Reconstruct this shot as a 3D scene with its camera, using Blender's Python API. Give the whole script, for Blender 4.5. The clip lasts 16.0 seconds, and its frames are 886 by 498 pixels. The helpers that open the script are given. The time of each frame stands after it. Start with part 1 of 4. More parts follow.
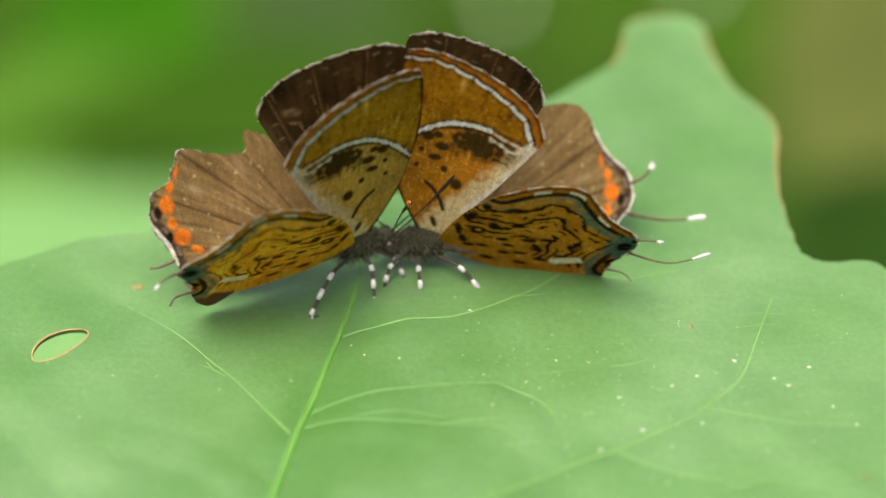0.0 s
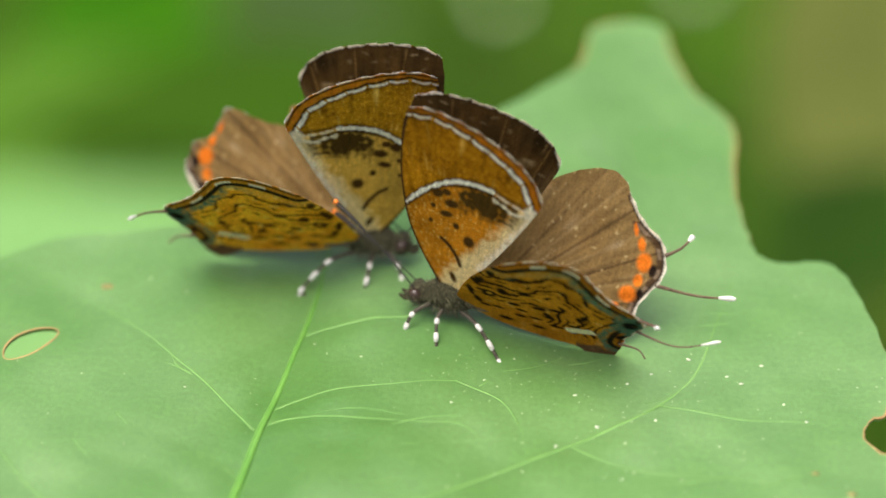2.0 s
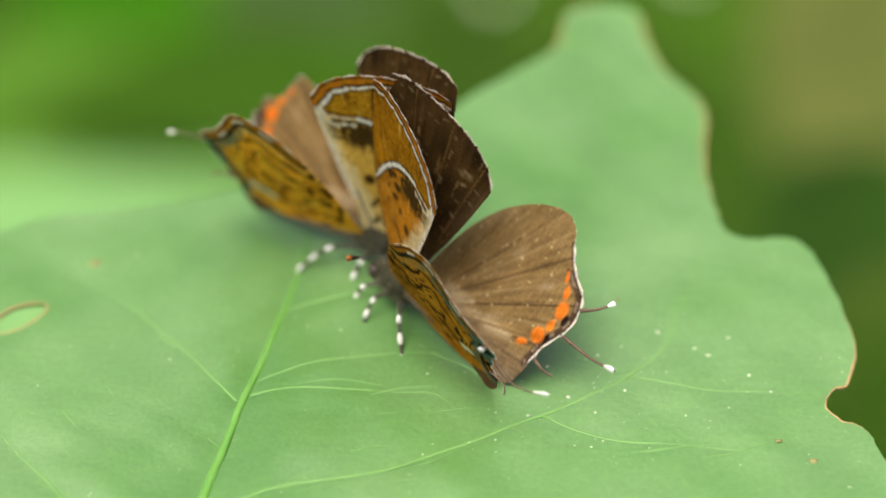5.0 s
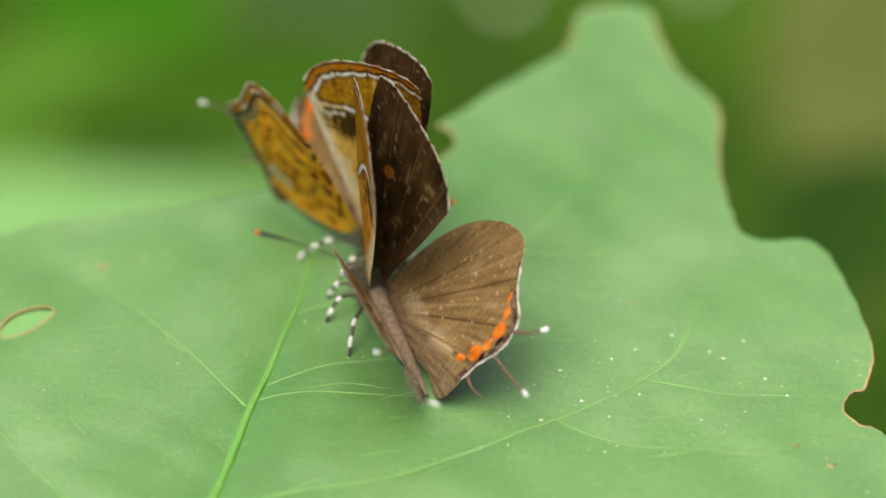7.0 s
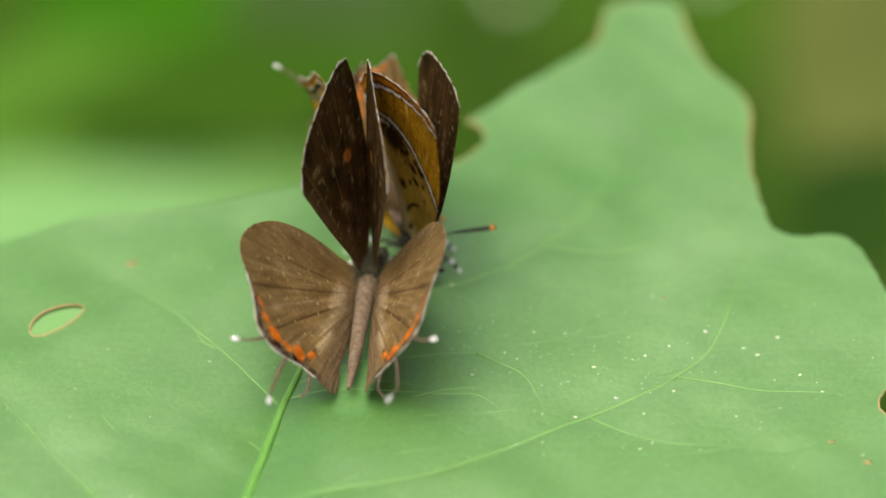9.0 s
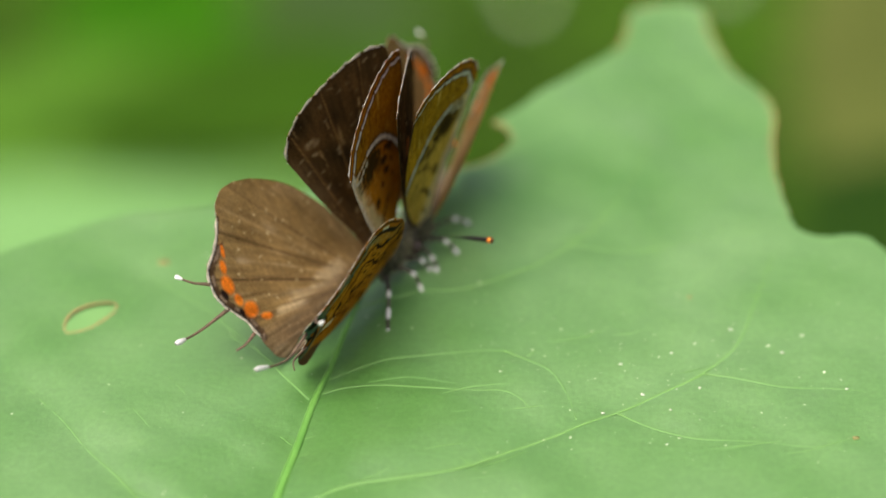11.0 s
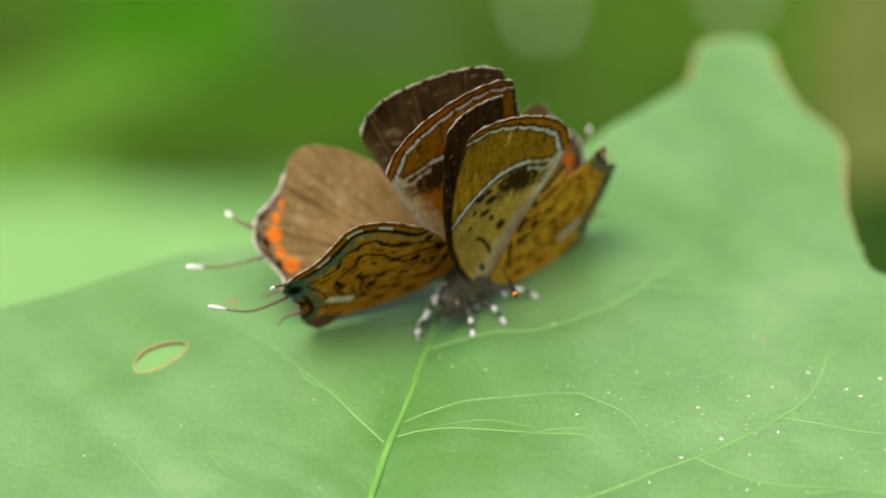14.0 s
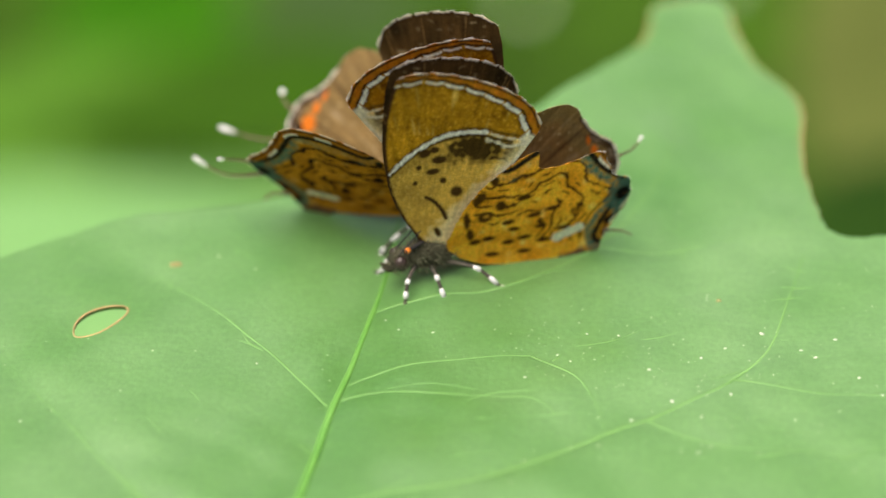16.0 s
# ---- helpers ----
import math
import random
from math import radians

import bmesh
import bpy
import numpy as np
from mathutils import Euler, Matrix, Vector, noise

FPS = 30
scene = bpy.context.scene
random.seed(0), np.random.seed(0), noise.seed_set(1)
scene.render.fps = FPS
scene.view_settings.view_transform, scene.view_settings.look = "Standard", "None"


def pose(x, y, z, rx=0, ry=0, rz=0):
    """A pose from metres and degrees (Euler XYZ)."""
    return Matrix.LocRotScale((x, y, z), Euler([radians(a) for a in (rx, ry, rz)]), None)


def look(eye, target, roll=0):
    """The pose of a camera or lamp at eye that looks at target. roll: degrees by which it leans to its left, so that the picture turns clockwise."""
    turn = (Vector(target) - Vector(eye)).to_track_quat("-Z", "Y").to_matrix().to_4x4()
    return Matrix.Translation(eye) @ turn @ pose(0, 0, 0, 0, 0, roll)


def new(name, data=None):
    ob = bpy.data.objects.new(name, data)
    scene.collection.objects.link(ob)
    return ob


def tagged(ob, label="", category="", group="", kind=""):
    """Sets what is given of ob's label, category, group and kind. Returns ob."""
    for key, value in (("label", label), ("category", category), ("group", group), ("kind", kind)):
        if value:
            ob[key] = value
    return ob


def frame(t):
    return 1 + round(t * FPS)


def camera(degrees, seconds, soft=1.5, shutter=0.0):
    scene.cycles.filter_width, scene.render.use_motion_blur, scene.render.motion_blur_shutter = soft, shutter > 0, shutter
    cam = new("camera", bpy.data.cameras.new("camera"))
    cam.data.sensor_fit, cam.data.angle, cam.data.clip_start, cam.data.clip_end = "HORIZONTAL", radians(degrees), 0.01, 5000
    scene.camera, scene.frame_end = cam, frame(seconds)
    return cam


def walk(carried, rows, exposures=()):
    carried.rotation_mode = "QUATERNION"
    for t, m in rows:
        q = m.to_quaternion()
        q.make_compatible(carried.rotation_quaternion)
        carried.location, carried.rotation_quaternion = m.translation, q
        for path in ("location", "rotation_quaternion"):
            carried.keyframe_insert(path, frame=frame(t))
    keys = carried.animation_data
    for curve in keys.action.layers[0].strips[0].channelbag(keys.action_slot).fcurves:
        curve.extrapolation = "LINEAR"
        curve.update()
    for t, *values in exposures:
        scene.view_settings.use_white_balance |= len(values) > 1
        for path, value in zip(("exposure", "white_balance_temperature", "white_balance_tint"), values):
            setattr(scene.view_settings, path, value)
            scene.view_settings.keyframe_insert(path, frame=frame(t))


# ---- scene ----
from mathutils.geometry import delaunay_2d_cdt

SKY, SUN, EXPOSURE = 0.115, 1.55, 0.95

cam = camera(18, 16.0, soft=1.7)
cam.data.dof.use_dof = True
cam.data.dof.focus_distance, cam.data.dof.aperture_fstop = 0.169, 16.0
PATH = [
    (0, pose(0.00360, -0.14470, 0.10140, 54.979, 0.000, 0.000)),
    (0.5, pose(0.00278, -0.14418, 0.10291, 54.805, 0.035, 0.100)),
    (1, pose(0.00239, -0.14594, 0.10370, 55.022, -0.337, 0.192)),
    (1.5, pose(0.00360, -0.14732, 0.10411, 54.919, -0.269, 0.180)),
    (2, pose(0.00611, -0.14776, 0.10406, 54.862, -0.042, 0.083)),
    (2.5, pose(0.00573, -0.14827, 0.10386, 55.070, -0.330, 0.171)),
    (3, pose(0.00671, -0.14881, 0.10503, 54.602, -0.019, 0.040)),
    (3.5, pose(0.00666, -0.15155, 0.10512, 54.652, -0.012, 0.165)),
    (4, pose(0.00426, -0.15151, 0.10453, 54.572, -0.141, -0.011)),
    (4.5, pose(0.00458, -0.15184, 0.10793, 54.489, -0.030, -0.014)),
    (5, pose(0.00760, -0.15273, 0.10683, 54.575, 0.084, -0.001)),
    (5.2, pose(0.00823, -0.15203, 0.10374, 54.662, 0.266, -0.043)),
    (7.3, pose(0.00710, -0.15096, 0.10531, 54.741, 0.284, 0.117)),
    (7.5, pose(0.00654, -0.15140, 0.10528, 54.803, 0.232, -0.133)),
    (8, pose(0.00606, -0.15057, 0.10385, 54.762, 0.314, -0.104)),
    (8.5, pose(0.00398, -0.15067, 0.10652, 54.689, 0.121, -0.123)),
    (9, pose(0.00573, -0.15023, 0.10479, 54.625, 0.451, 0.078)),
    (9.2, pose(0.00550, -0.15148, 0.10553, 54.854, 0.349, 0.218)),
    (11.3, pose(0.00433, -0.15260, 0.10542, 54.879, 0.535, 0.338)),
    (11.5, pose(0.00263, -0.15159, 0.10592, 54.863, 0.394, 0.427)),
    (12, pose(0.00271, -0.15226, 0.10717, 54.789, 0.574, 0.473)),
    (12.5, pose(0.00246, -0.15300, 0.10883, 54.857, 0.659, 0.381)),
    (13, pose(0.00277, -0.15289, 0.10802, 54.991, 0.569, 0.421)),
    (13.5, pose(0.00180, -0.15063, 0.10500, 55.117, 0.395, 0.413)),
    (14, pose(0.00026, -0.15014, 0.10610, 55.070, 0.373, 0.522)),
    (14.5, pose(0.00271, -0.14926, 0.10667, 54.734, 0.680, 0.375)),
    (15, pose(0.00232, -0.14952, 0.10703, 54.882, 0.368, 0.395)),
    (15.5, pose(0.00356, -0.14922, 0.10265, 55.046, 0.483, 0.231)),
    (16, pose(0.00279, -0.14811, 0.10226, 54.918, 0.427, 0.180)),
]

walk(cam, PATH, [(0, EXPOSURE), (5.2, EXPOSURE), (7.3, EXPOSURE - 0.12), (13.2, EXPOSURE - 0.12), (14.4, EXPOSURE), (16, EXPOSURE)])

# world, sun, exposure
world = bpy.data.worlds.new("world")
scene.world = world
world.use_nodes = True
wn = world.node_tree.nodes
sky = wn.new("ShaderNodeTexSky")
sky.sky_type = "NISHITA"
sky.sun_disc = False
sky.sun_elevation, sky.sun_rotation = radians(74), radians(230)
sky.dust_density, sky.air_density, sky.ozone_density = 8.0, 0.45, 0.0
wn["Background"].inputs["Strength"].default_value = SKY
world.node_tree.links.new(sky.outputs[0], wn["Background"].inputs[0])

sun_data = bpy.data.lights.new("sun", "SUN")
sun_data.energy, sun_data.angle, sun_data.color = SUN, radians(65), (1.0, 0.98, 0.93)
sun = new("sun", sun_data)
sun.matrix_world = look((-0.2, -0.17, 0.94), (0, 0, 0))

MM = 0.001


# ---- materials ----
class Nodes:
    """A short way to write node materials."""

    def __init__(self, name):
        self.mat = bpy.data.materials.new(name)
        self.mat.use_nodes = True
        self.tree = self.mat.node_tree
        self.bsdf = self.tree.nodes["Principled BSDF"]
        self.coord = self.tree.nodes.new("ShaderNodeTexCoord")

    def link(self, a, b):
        self.tree.links.new(a, b)
        return self

    def noise(self, scale, detail=4.0, rough=0.55, stretch=None):
        n = self.tree.nodes.new("ShaderNodeTexNoise")
        n.inputs["Scale"].default_value, n.inputs["Detail"].default_value, n.inputs["Roughness"].default_value = scale, detail, rough
        src = self.coord.outputs["Object"]
        if stretch:
            mp = self.tree.nodes.new("ShaderNodeMapping")
            mp.inputs["Scale"].default_value = stretch
            self.link(src, mp.inputs[0])
            src = mp.outputs[0]
        self.link(src, n.inputs["Vector"])
        return n.outputs["Fac"]

    def ramp(self, fac, stops):
        r = self.tree.nodes.new("ShaderNodeValToRGB")
        e = r.color_ramp.elements
        while len(e) < len(stops):
            e.new(0.5)
        for el, (p, c) in zip(e, stops):
            el.position, el.color = p, (*c, 1)
        self.link(fac, r.inputs[0])
        return r.outputs[0]

    def mix(self, a, b, fac, mode="MIX"):
        m = self.tree.nodes.new("ShaderNodeMix")
        m.data_type, m.blend_type = "RGBA", mode
        for value, sock in ((fac, m.inputs[0]), (a, m.inputs[6]), (b, m.inputs[7])):
            if isinstance(value, bpy.types.NodeSocket):
                self.link(value, sock)
            elif isinstance(value, tuple):
                sock.default_value = (*value, 1)
            else:
                sock.default_value = value
        return m.outputs[2]

    def attribute(self, name):
        a = self.tree.nodes.new("ShaderNodeAttribute")
        a.attribute_name = name
        return a.outputs["Color"]

    def bump(self, height, strength, distance):
        b = self.tree.nodes.new("ShaderNodeBump")
        b.inputs["Strength"].default_value, b.inputs["Distance"].default_value = strength, distance
        self.link(height, b.inputs["Height"])
        self.link(b.outputs[0], self.bsdf.inputs["Normal"])
        return self

    def colour(self, c):
        if isinstance(c, tuple):
            self.bsdf.inputs["Base Color"].default_value = (*c, 1)
        else:
            self.link(c, self.bsdf.inputs["Base Color"])
        return self

    def surface(self, rough, metal=0.0, spec=0.5):
        self.bsdf.inputs["Roughness"].default_value = rough
        self.bsdf.inputs["Metallic"].default_value = metal
        self.bsdf.inputs["Specular IOR Level"].default_value = spec
        return self

    def thin(self, colour, share):
        """Lets light shine through a thin leaf or wing."""
        t = self.tree.nodes.new("ShaderNodeBsdfTranslucent")
        if isinstance(colour, tuple):
            t.inputs[0].default_value = (*colour, 1)
        else:
            self.link(colour, t.inputs[0])
        m = self.tree.nodes.new("ShaderNodeMixShader")
        m.inputs[0].default_value = share
        self.link(self.bsdf.outputs[0], m.inputs[1]).link(t.outputs[0], m.inputs[2])
        self.link(m.outputs[0], self.tree.nodes["Material Output"].inputs[0])
        return self


def plain(name, base, dark, scale, rough=0.6, metal=0.0, spec=0.4, bump=0.3):
    n = Nodes(name)
    n.colour(n.ramp(n.noise(scale), [(0.3, dark), (0.7, base)])).surface(rough, metal, spec)
    if bump:
        n.bump(n.noise(scale * 2.5), bump, 0.00005)
    return n.mat


def leaf_material(name, light, dark, gloss, spec=0.5, sheen=0.0):
    n = Nodes(name)
    broad = n.ramp(n.noise(34, 4, 0.55), [(0.36, dark), (0.64, light)])
    fine = n.ramp(n.noise(3000, 5, 0.7), [(0.3, (0.84, 0.87, 0.82)), (0.7, (1.1, 1.08, 1.12))])
    col = n.mix(broad, fine, 1.0, "MULTIPLY")
    mottle = n.ramp(n.noise(150, 5, 0.65), [(0.35, (0.89, 0.93, 0.88)), (0.65, (1.07, 1.05, 1.09))])
    streak = n.ramp(n.noise(1500, 4, 0.65, (0.35, 1.6, 1.0)), [(0.35, (0.95, 0.96, 0.94)), (0.7, (1.04, 1.03, 1.05))])
    col = n.mix(n.mix(col, mottle, 1.0, "MULTIPLY"), streak, 1.0, "MULTIPLY")
    if sheen:
        # painted in: darker green along the middle of the blade, where glare is weaker
        deep = n.ramp(n.attribute("painted_shade"), [(0.0, (1.05, 1.03, 1.06)), (1.0, (0.66, 0.8, 0.6))])
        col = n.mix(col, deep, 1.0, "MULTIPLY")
    cells = n.tree.nodes.new("ShaderNodeTexVoronoi")
    cells.feature, cells.inputs["Scale"].default_value = "DISTANCE_TO_EDGE", 560
    n.link(n.coord.outputs["Object"], cells.inputs["Vector"])
    col = n.mix(col, n.ramp(cells.outputs["Distance"], [(0.0, (1.12, 1.1, 1.16)), (0.08, (1, 1, 1))]), 0.45, "MULTIPLY")
    n.colour(col).surface(gloss, 0, spec)
    n.bsdf.inputs["Sheen Weight"].default_value = sheen
    if sheen:
        # noise patches of sheen, standing in for hazy sky reflections
        n.link(n.ramp(n.noise(70, 6, 0.65), [(0.4, (sheen * 0.4,) * 3), (0.62, (sheen * 1.5,) * 3)]), n.bsdf.inputs["Sheen Weight"])
    n.bsdf.inputs["Sheen Roughness"].default_value = 0.4
    shine = n.ramp(n.noise(70, 4), [(0.3, (gloss - 0.08,) * 3), (0.7, (gloss + 0.1,) * 3)])
    n.link(shine, n.bsdf.inputs["Roughness"])
    n.bump(n.noise(2600, 5, 0.65), 0.45, 0.00008)
    return n.thin(col, 0.2).mat


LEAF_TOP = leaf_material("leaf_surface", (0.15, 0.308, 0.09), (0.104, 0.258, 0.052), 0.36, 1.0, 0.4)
VEIN = plain("leaf_vein", (0.13, 0.31, 0.055), (0.09, 0.25, 0.038), 700, 0.45)
FINE_VEIN = plain("fine_leaf_vein", (0.18, 0.355, 0.102), (0.135, 0.29, 0.07), 260, 0.45)
RIM = plain("dry_leaf_rim", (0.5, 0.33, 0.15), (0.3, 0.19, 0.07), 1800, 0.8)
SCAR = plain("faded_scar", (0.27, 0.25, 0.09), (0.2, 0.2, 0.065), 900, 0.7)
SPECK = plain("pale_dust", (0.66, 0.7, 0.56), (0.4, 0.47, 0.3), 900, 0.8)


def wing_material(name):
    n = Nodes(name)
    base = n.attribute("scales")
    grain = n.ramp(n.noise(9000, 2, 0.6), [(0.32, (0.78, 0.77, 0.73)), (0.68, (1.16, 1.15, 1.1))])
    streak = n.ramp(n.noise(1500, 3, 0.6, (3.2, 0.35, 1.0)), [(0.3, (0.84, 0.84, 0.84)), (0.75, (1.12, 1.11, 1.08))])
    worn = n.ramp(n.noise(420, 5, 0.7), [(0.3, (0.86, 0.86, 0.84)), (0.7, (1.1, 1.1, 1.08))])
    col = n.mix(n.mix(n.mix(base, grain, 1.0, "MULTIPLY"), streak, 1.0, "MULTIPLY"), worn, 1.0, "MULTIPLY")
    n.colour(col).surface(0.75, 0, 0.02)
    n.bump(n.noise(6000, 3), 0.35, 0.00004)
    return n.thin(n.mix(col, (1.3, 1.1, 0.7), 1.0, "MULTIPLY"), 0.36).mat


WING = wing_material("wing_scales")
ORANGE_TINT, YELLOW_TINT = (1.0, 0.76, 0.44), (1.28, 1.14, 0.8)
ROOT_COLOUR = {ORANGE_TINT: (0.54, 0.21, 0.013), YELLOW_TINT: (0.66, 0.41, 0.075)}
FRINGE = plain("pale_fringe_scales", (0.7, 0.68, 0.6), (0.22, 0.18, 0.13), 2600, 0.85, 0, 0.2, 0)
FUR_GREY = plain("grey_body_fur", (0.066, 0.062, 0.034), (0.018, 0.017, 0.009), 5200, 0.95, 0, 0.2, 0.9)
FUR_PALE = plain("pale_grey_hair", (0.21, 0.205, 0.12), (0.04, 0.039, 0.022), 2500, 0.9, 0, 0.2, 0)
FUR_BROWN = plain("brown_abdomen_scales", (0.2, 0.15, 0.095), (0.085, 0.06, 0.035), 2600, 0.8, 0, 0.2, 0.6)
EYE = plain("eye", (0.05, 0.03, 0.022), (0.02, 0.012, 0.01), 3000, 0.25, 0, 0.5, 0)
BLACK = plain("black_scales", (0.02, 0.017, 0.015), (0.01, 0.009, 0.008), 4000, 0.6)
LEG = plain("grey_leg_scales", (0.1, 0.087, 0.062), (0.03, 0.026, 0.018), 6000, 0.8)
WHITE = plain("white_scales", (0.78, 0.77, 0.74), (0.55, 0.54, 0.5), 5000, 0.8)
CLUB = plain("orange_club_tip", (0.85, 0.27, 0.02), (0.6, 0.16, 0.01), 3000, 0.5)
TAIL = plain("brown_tail", (0.16, 0.10, 0.06), (0.07, 0.045, 0.03), 4000, 0.7)


# ---- shape helpers ----
def mesh_of(name, verts, faces, smooth=True):
    me = bpy.data.meshes.new(name)
    me.from_pydata([tuple(MM * c for c in v) for v in verts], [], [tuple(f) for f in faces])
    me.validate()
    if smooth:
        me.shade_smooth()
    return me


def part(name, me, material, parent, label=""):
    me.materials.clear()
    me.materials.append(material)
    ob = new(name, me)
    ob.parent = parent
    return tagged(ob, label)


def smooth_line(pts, n, closed=False):
    """Points along a soft curve through a few guides (any dimension)."""
    p = np.array(pts, float)
    k = len(p)
    out = []
    spans = k if closed else k - 1
    for i in range(spans):
        if closed:
            a, b, c, d = p[(i - 1) % k], p[i], p[(i + 1) % k], p[(i + 2) % k]
        else:
            a, b, c, d = p[max(i - 1, 0)], p[i], p[i + 1], p[min(i + 2, k - 1)]
        for j in range(n):
            u = j / n
            out.append(0.5 * (2 * b + (c - a) * u + (2 * a - 5 * b + 4 * c - d) * u * u + (3 * b - a - 3 * c + d) * u ** 3))
    if not closed:
        out.append(p[-1])
    return np.array(out)


def tube(path, radii, sides=8, flat=1.0):
    """A tapered tube along a path, in mm, with closed ends."""
    path = np.array(path, float)
    radii = np.interp(np.linspace(0, 1, len(path)), np.linspace(0, 1, len(radii)), radii)
    verts, faces = [], []
    ref = np.array([0.13, 0.31, 0.94])
    for i, p in enumerate(path):
        d = path[min(i + 1, len(path) - 1)] - path[max(i - 1, 0)]
        d /= np.linalg.norm(d)
        u = np.cross(d, ref)
        u /= np.linalg.norm(u)
        w = np.cross(u, d)
        for s in range(sides):
            a = 2 * math.pi * s / sides
            verts.append(p + radii[i] * (math.cos(a) * u + flat * math.sin(a) * w))
    for i in range(len(path) - 1):
        for s in range(sides):
            t = (s + 1) % sides
            faces.append((i * sides + s, i * sides + t, (i + 1) * sides + t, (i + 1) * sides + s))
    faces.append(tuple(range(sides))[::-1])
    faces.append(tuple((len(path) - 1) * sides + s for s in range(sides)))
    return verts, faces


def blob(centre, radius, rough=0.0, rings=14, segs=20, turn=0.0):
    """An egg with an uneven skin, in mm."""
    verts, faces = [], []
    c = np.array(centre, float)
    for i in range(rings + 1):
        th = math.pi * i / rings
        for j in range(segs):
            a = 2 * math.pi * j / segs
            v = np.array([math.cos(th), math.sin(th) * math.cos(a), math.sin(th) * math.sin(a)])
            k = 1 + rough * noise.noise(Vector(v * 4.0 + c))
            v = v * np.array(radius) * k
            ct, st = math.cos(turn), math.sin(turn)
            verts.append(c + np.array([v[0] * ct - v[2] * st, v[1], v[0] * st + v[2] * ct]))
    for i in range(rings):
        for j in range(segs):
            k = (j + 1) % segs
            faces.append((i * segs + j, i * segs + k, (i + 1) * segs + k, (i + 1) * segs + j))
    return verts, faces


def join(*shapes):
    verts, faces = [], []
    for v, f in shapes:
        k = len(verts)
        verts += list(v)
        faces += [tuple(i + k for i in q) for q in f]
    return verts, faces


def inside(pts, poly):
    """Which points lie in a closed outline."""
    x, y = pts[:, 0], pts[:, 1]
    res = np.zeros(len(pts), bool)
    n = len(poly)
    for i in range(n):
        x0, y0 = poly[i]
        x1, y1 = poly[(i + 1) % n]
        hit = (y0 > y) != (y1 > y)
        res ^= hit & (x < (x1 - x0) * (y - y0) / (y1 - y0 + 1e-12) + x0)
    return res


def line_gap(pts, line):
    """Distance of points to a polyline."""
    best = np.full(len(pts), 1e9)
    for a, b in zip(line[:-1], line[1:]):
        ab = b - a
        u = np.clip(((pts - a) @ ab) / (ab @ ab + 1e-12), 0, 1)
        best = np.minimum(best, np.linalg.norm(pts - a - u[:, None] * ab, axis=1))
    return best


def sheet(outline, holes, step):
    """A flat triangle net inside an outline, with holes: points, triangles, border edges."""
    loops = [np.array(outline)] + [np.array(h) for h in holes]
    lo, hi = loops[0].min(0), loops[0].max(0)
    rng = np.random.RandomState(3)
    xs, ys = np.meshgrid(np.arange(lo[0], hi[0], step), np.arange(lo[1], hi[1], step * 0.87))
    xs[1::2] += step / 2
    grid = np.stack([xs.ravel(), ys.ravel()], 1) + rng.uniform(-0.12, 0.12, (xs.size, 2)) * step
    keep = inside(grid, loops[0])
    for h in loops[1:]:
        keep &= ~inside(grid, h)
    grid = grid[keep]
    for l in loops:
        grid = grid[line_gap(grid, np.vstack([l, l[:1]])) > step * 0.55]
    pts, edges = [], []
    for l in loops:
        k = len(pts)
        pts += [Vector(p) for p in l]
        edges += [(k + i, k + (i + 1) % len(l)) for i in range(len(l))]
    pts += [Vector(p) for p in grid]
    v, e, f, *_ = delaunay_2d_cdt(pts, edges, [], 0, 1e-7)
    v = np.array([tuple(p) for p in v])
    f = np.array([t for t in f if len(t) == 3])
    mid = v[f].mean(1)
    keep = inside(mid, loops[0])
    for h in loops[1:]:
        keep &= ~inside(mid, h)
    f = f[keep]
    a, b, c = v[f[:, 0]], v[f[:, 1]], v[f[:, 2]]
    flip = np.cross(b - a, c - a) < 0
    f[flip] = f[flip][:, ::-1]
    count = {}
    for t in f:
        for i in range(3):
            count[(t[i], t[(i + 1) % 3])] = 1
    border = [(i, j) for i, j in count if (j, i) not in count]
    return v, f, border


def two_sided(v, f, border, top, thickness):
    """Upper and lower skin of a thin sheet, with a rim of its own. top: height over each point."""
    n = len(v)
    up = np.column_stack([v, top])
    low = np.column_stack([v, top - thickness])
    start = {i: k for k, (i, j) in enumerate(border)}
    line = np.array([i for i, j in border])
    m = len(line)
    faces = [tuple(t) for t in f] + [tuple(t[::-1] + n) for t in f]
    faces += [(2 * n + start[i], 2 * n + m + start[i], 2 * n + m + start[j], 2 * n + start[j]) for i, j in border if j in start]
    return np.vstack([up, low, up[line], low[line]]), faces, line


# ---- the leaf ----
LEAF_EDGE = [(-62, -24), (-52, -14), (-29, -4.4), (-18.9, 0.9), (-13.4, 2.1), (-2, 5.6), (3.2, 6.1),
             (5.4, 6.9), (7.5, 9.2), (7.2, 11.2), (6.4, 11.9), (7.2, 13.0), (11.7, 18.1), (14.2, 20.6), (15.5, 22.3),
             (16.2, 24.4), (16.5, 26.8), (17.4, 28.3), (19.4, 28.9), (21.4, 28.4), (22.1, 26.8), (22.4, 24.0), (23.4, 19.8), (25.3, 16.3),
             (26.0, 13.6), (25.4, 7.0), (25.9, 0.6), (26.5, -0.9), (28.0, -1.4), (30.4, -1.4), (31.6, -3.0), (32.5, -6.3),
             (33.0, -9.8), (33.2, -14.0), (32.3, -17.0), (31.4, -17.6), (30.8, -19.2), (31.5, -20.5), (32.6, -21.0),
             (33.4, -22.8), (34.0, -27), (33, -34), (20, -50), (8, -56), (-6, -60), (-13, -66), (-20, -60), (-52, -42)]
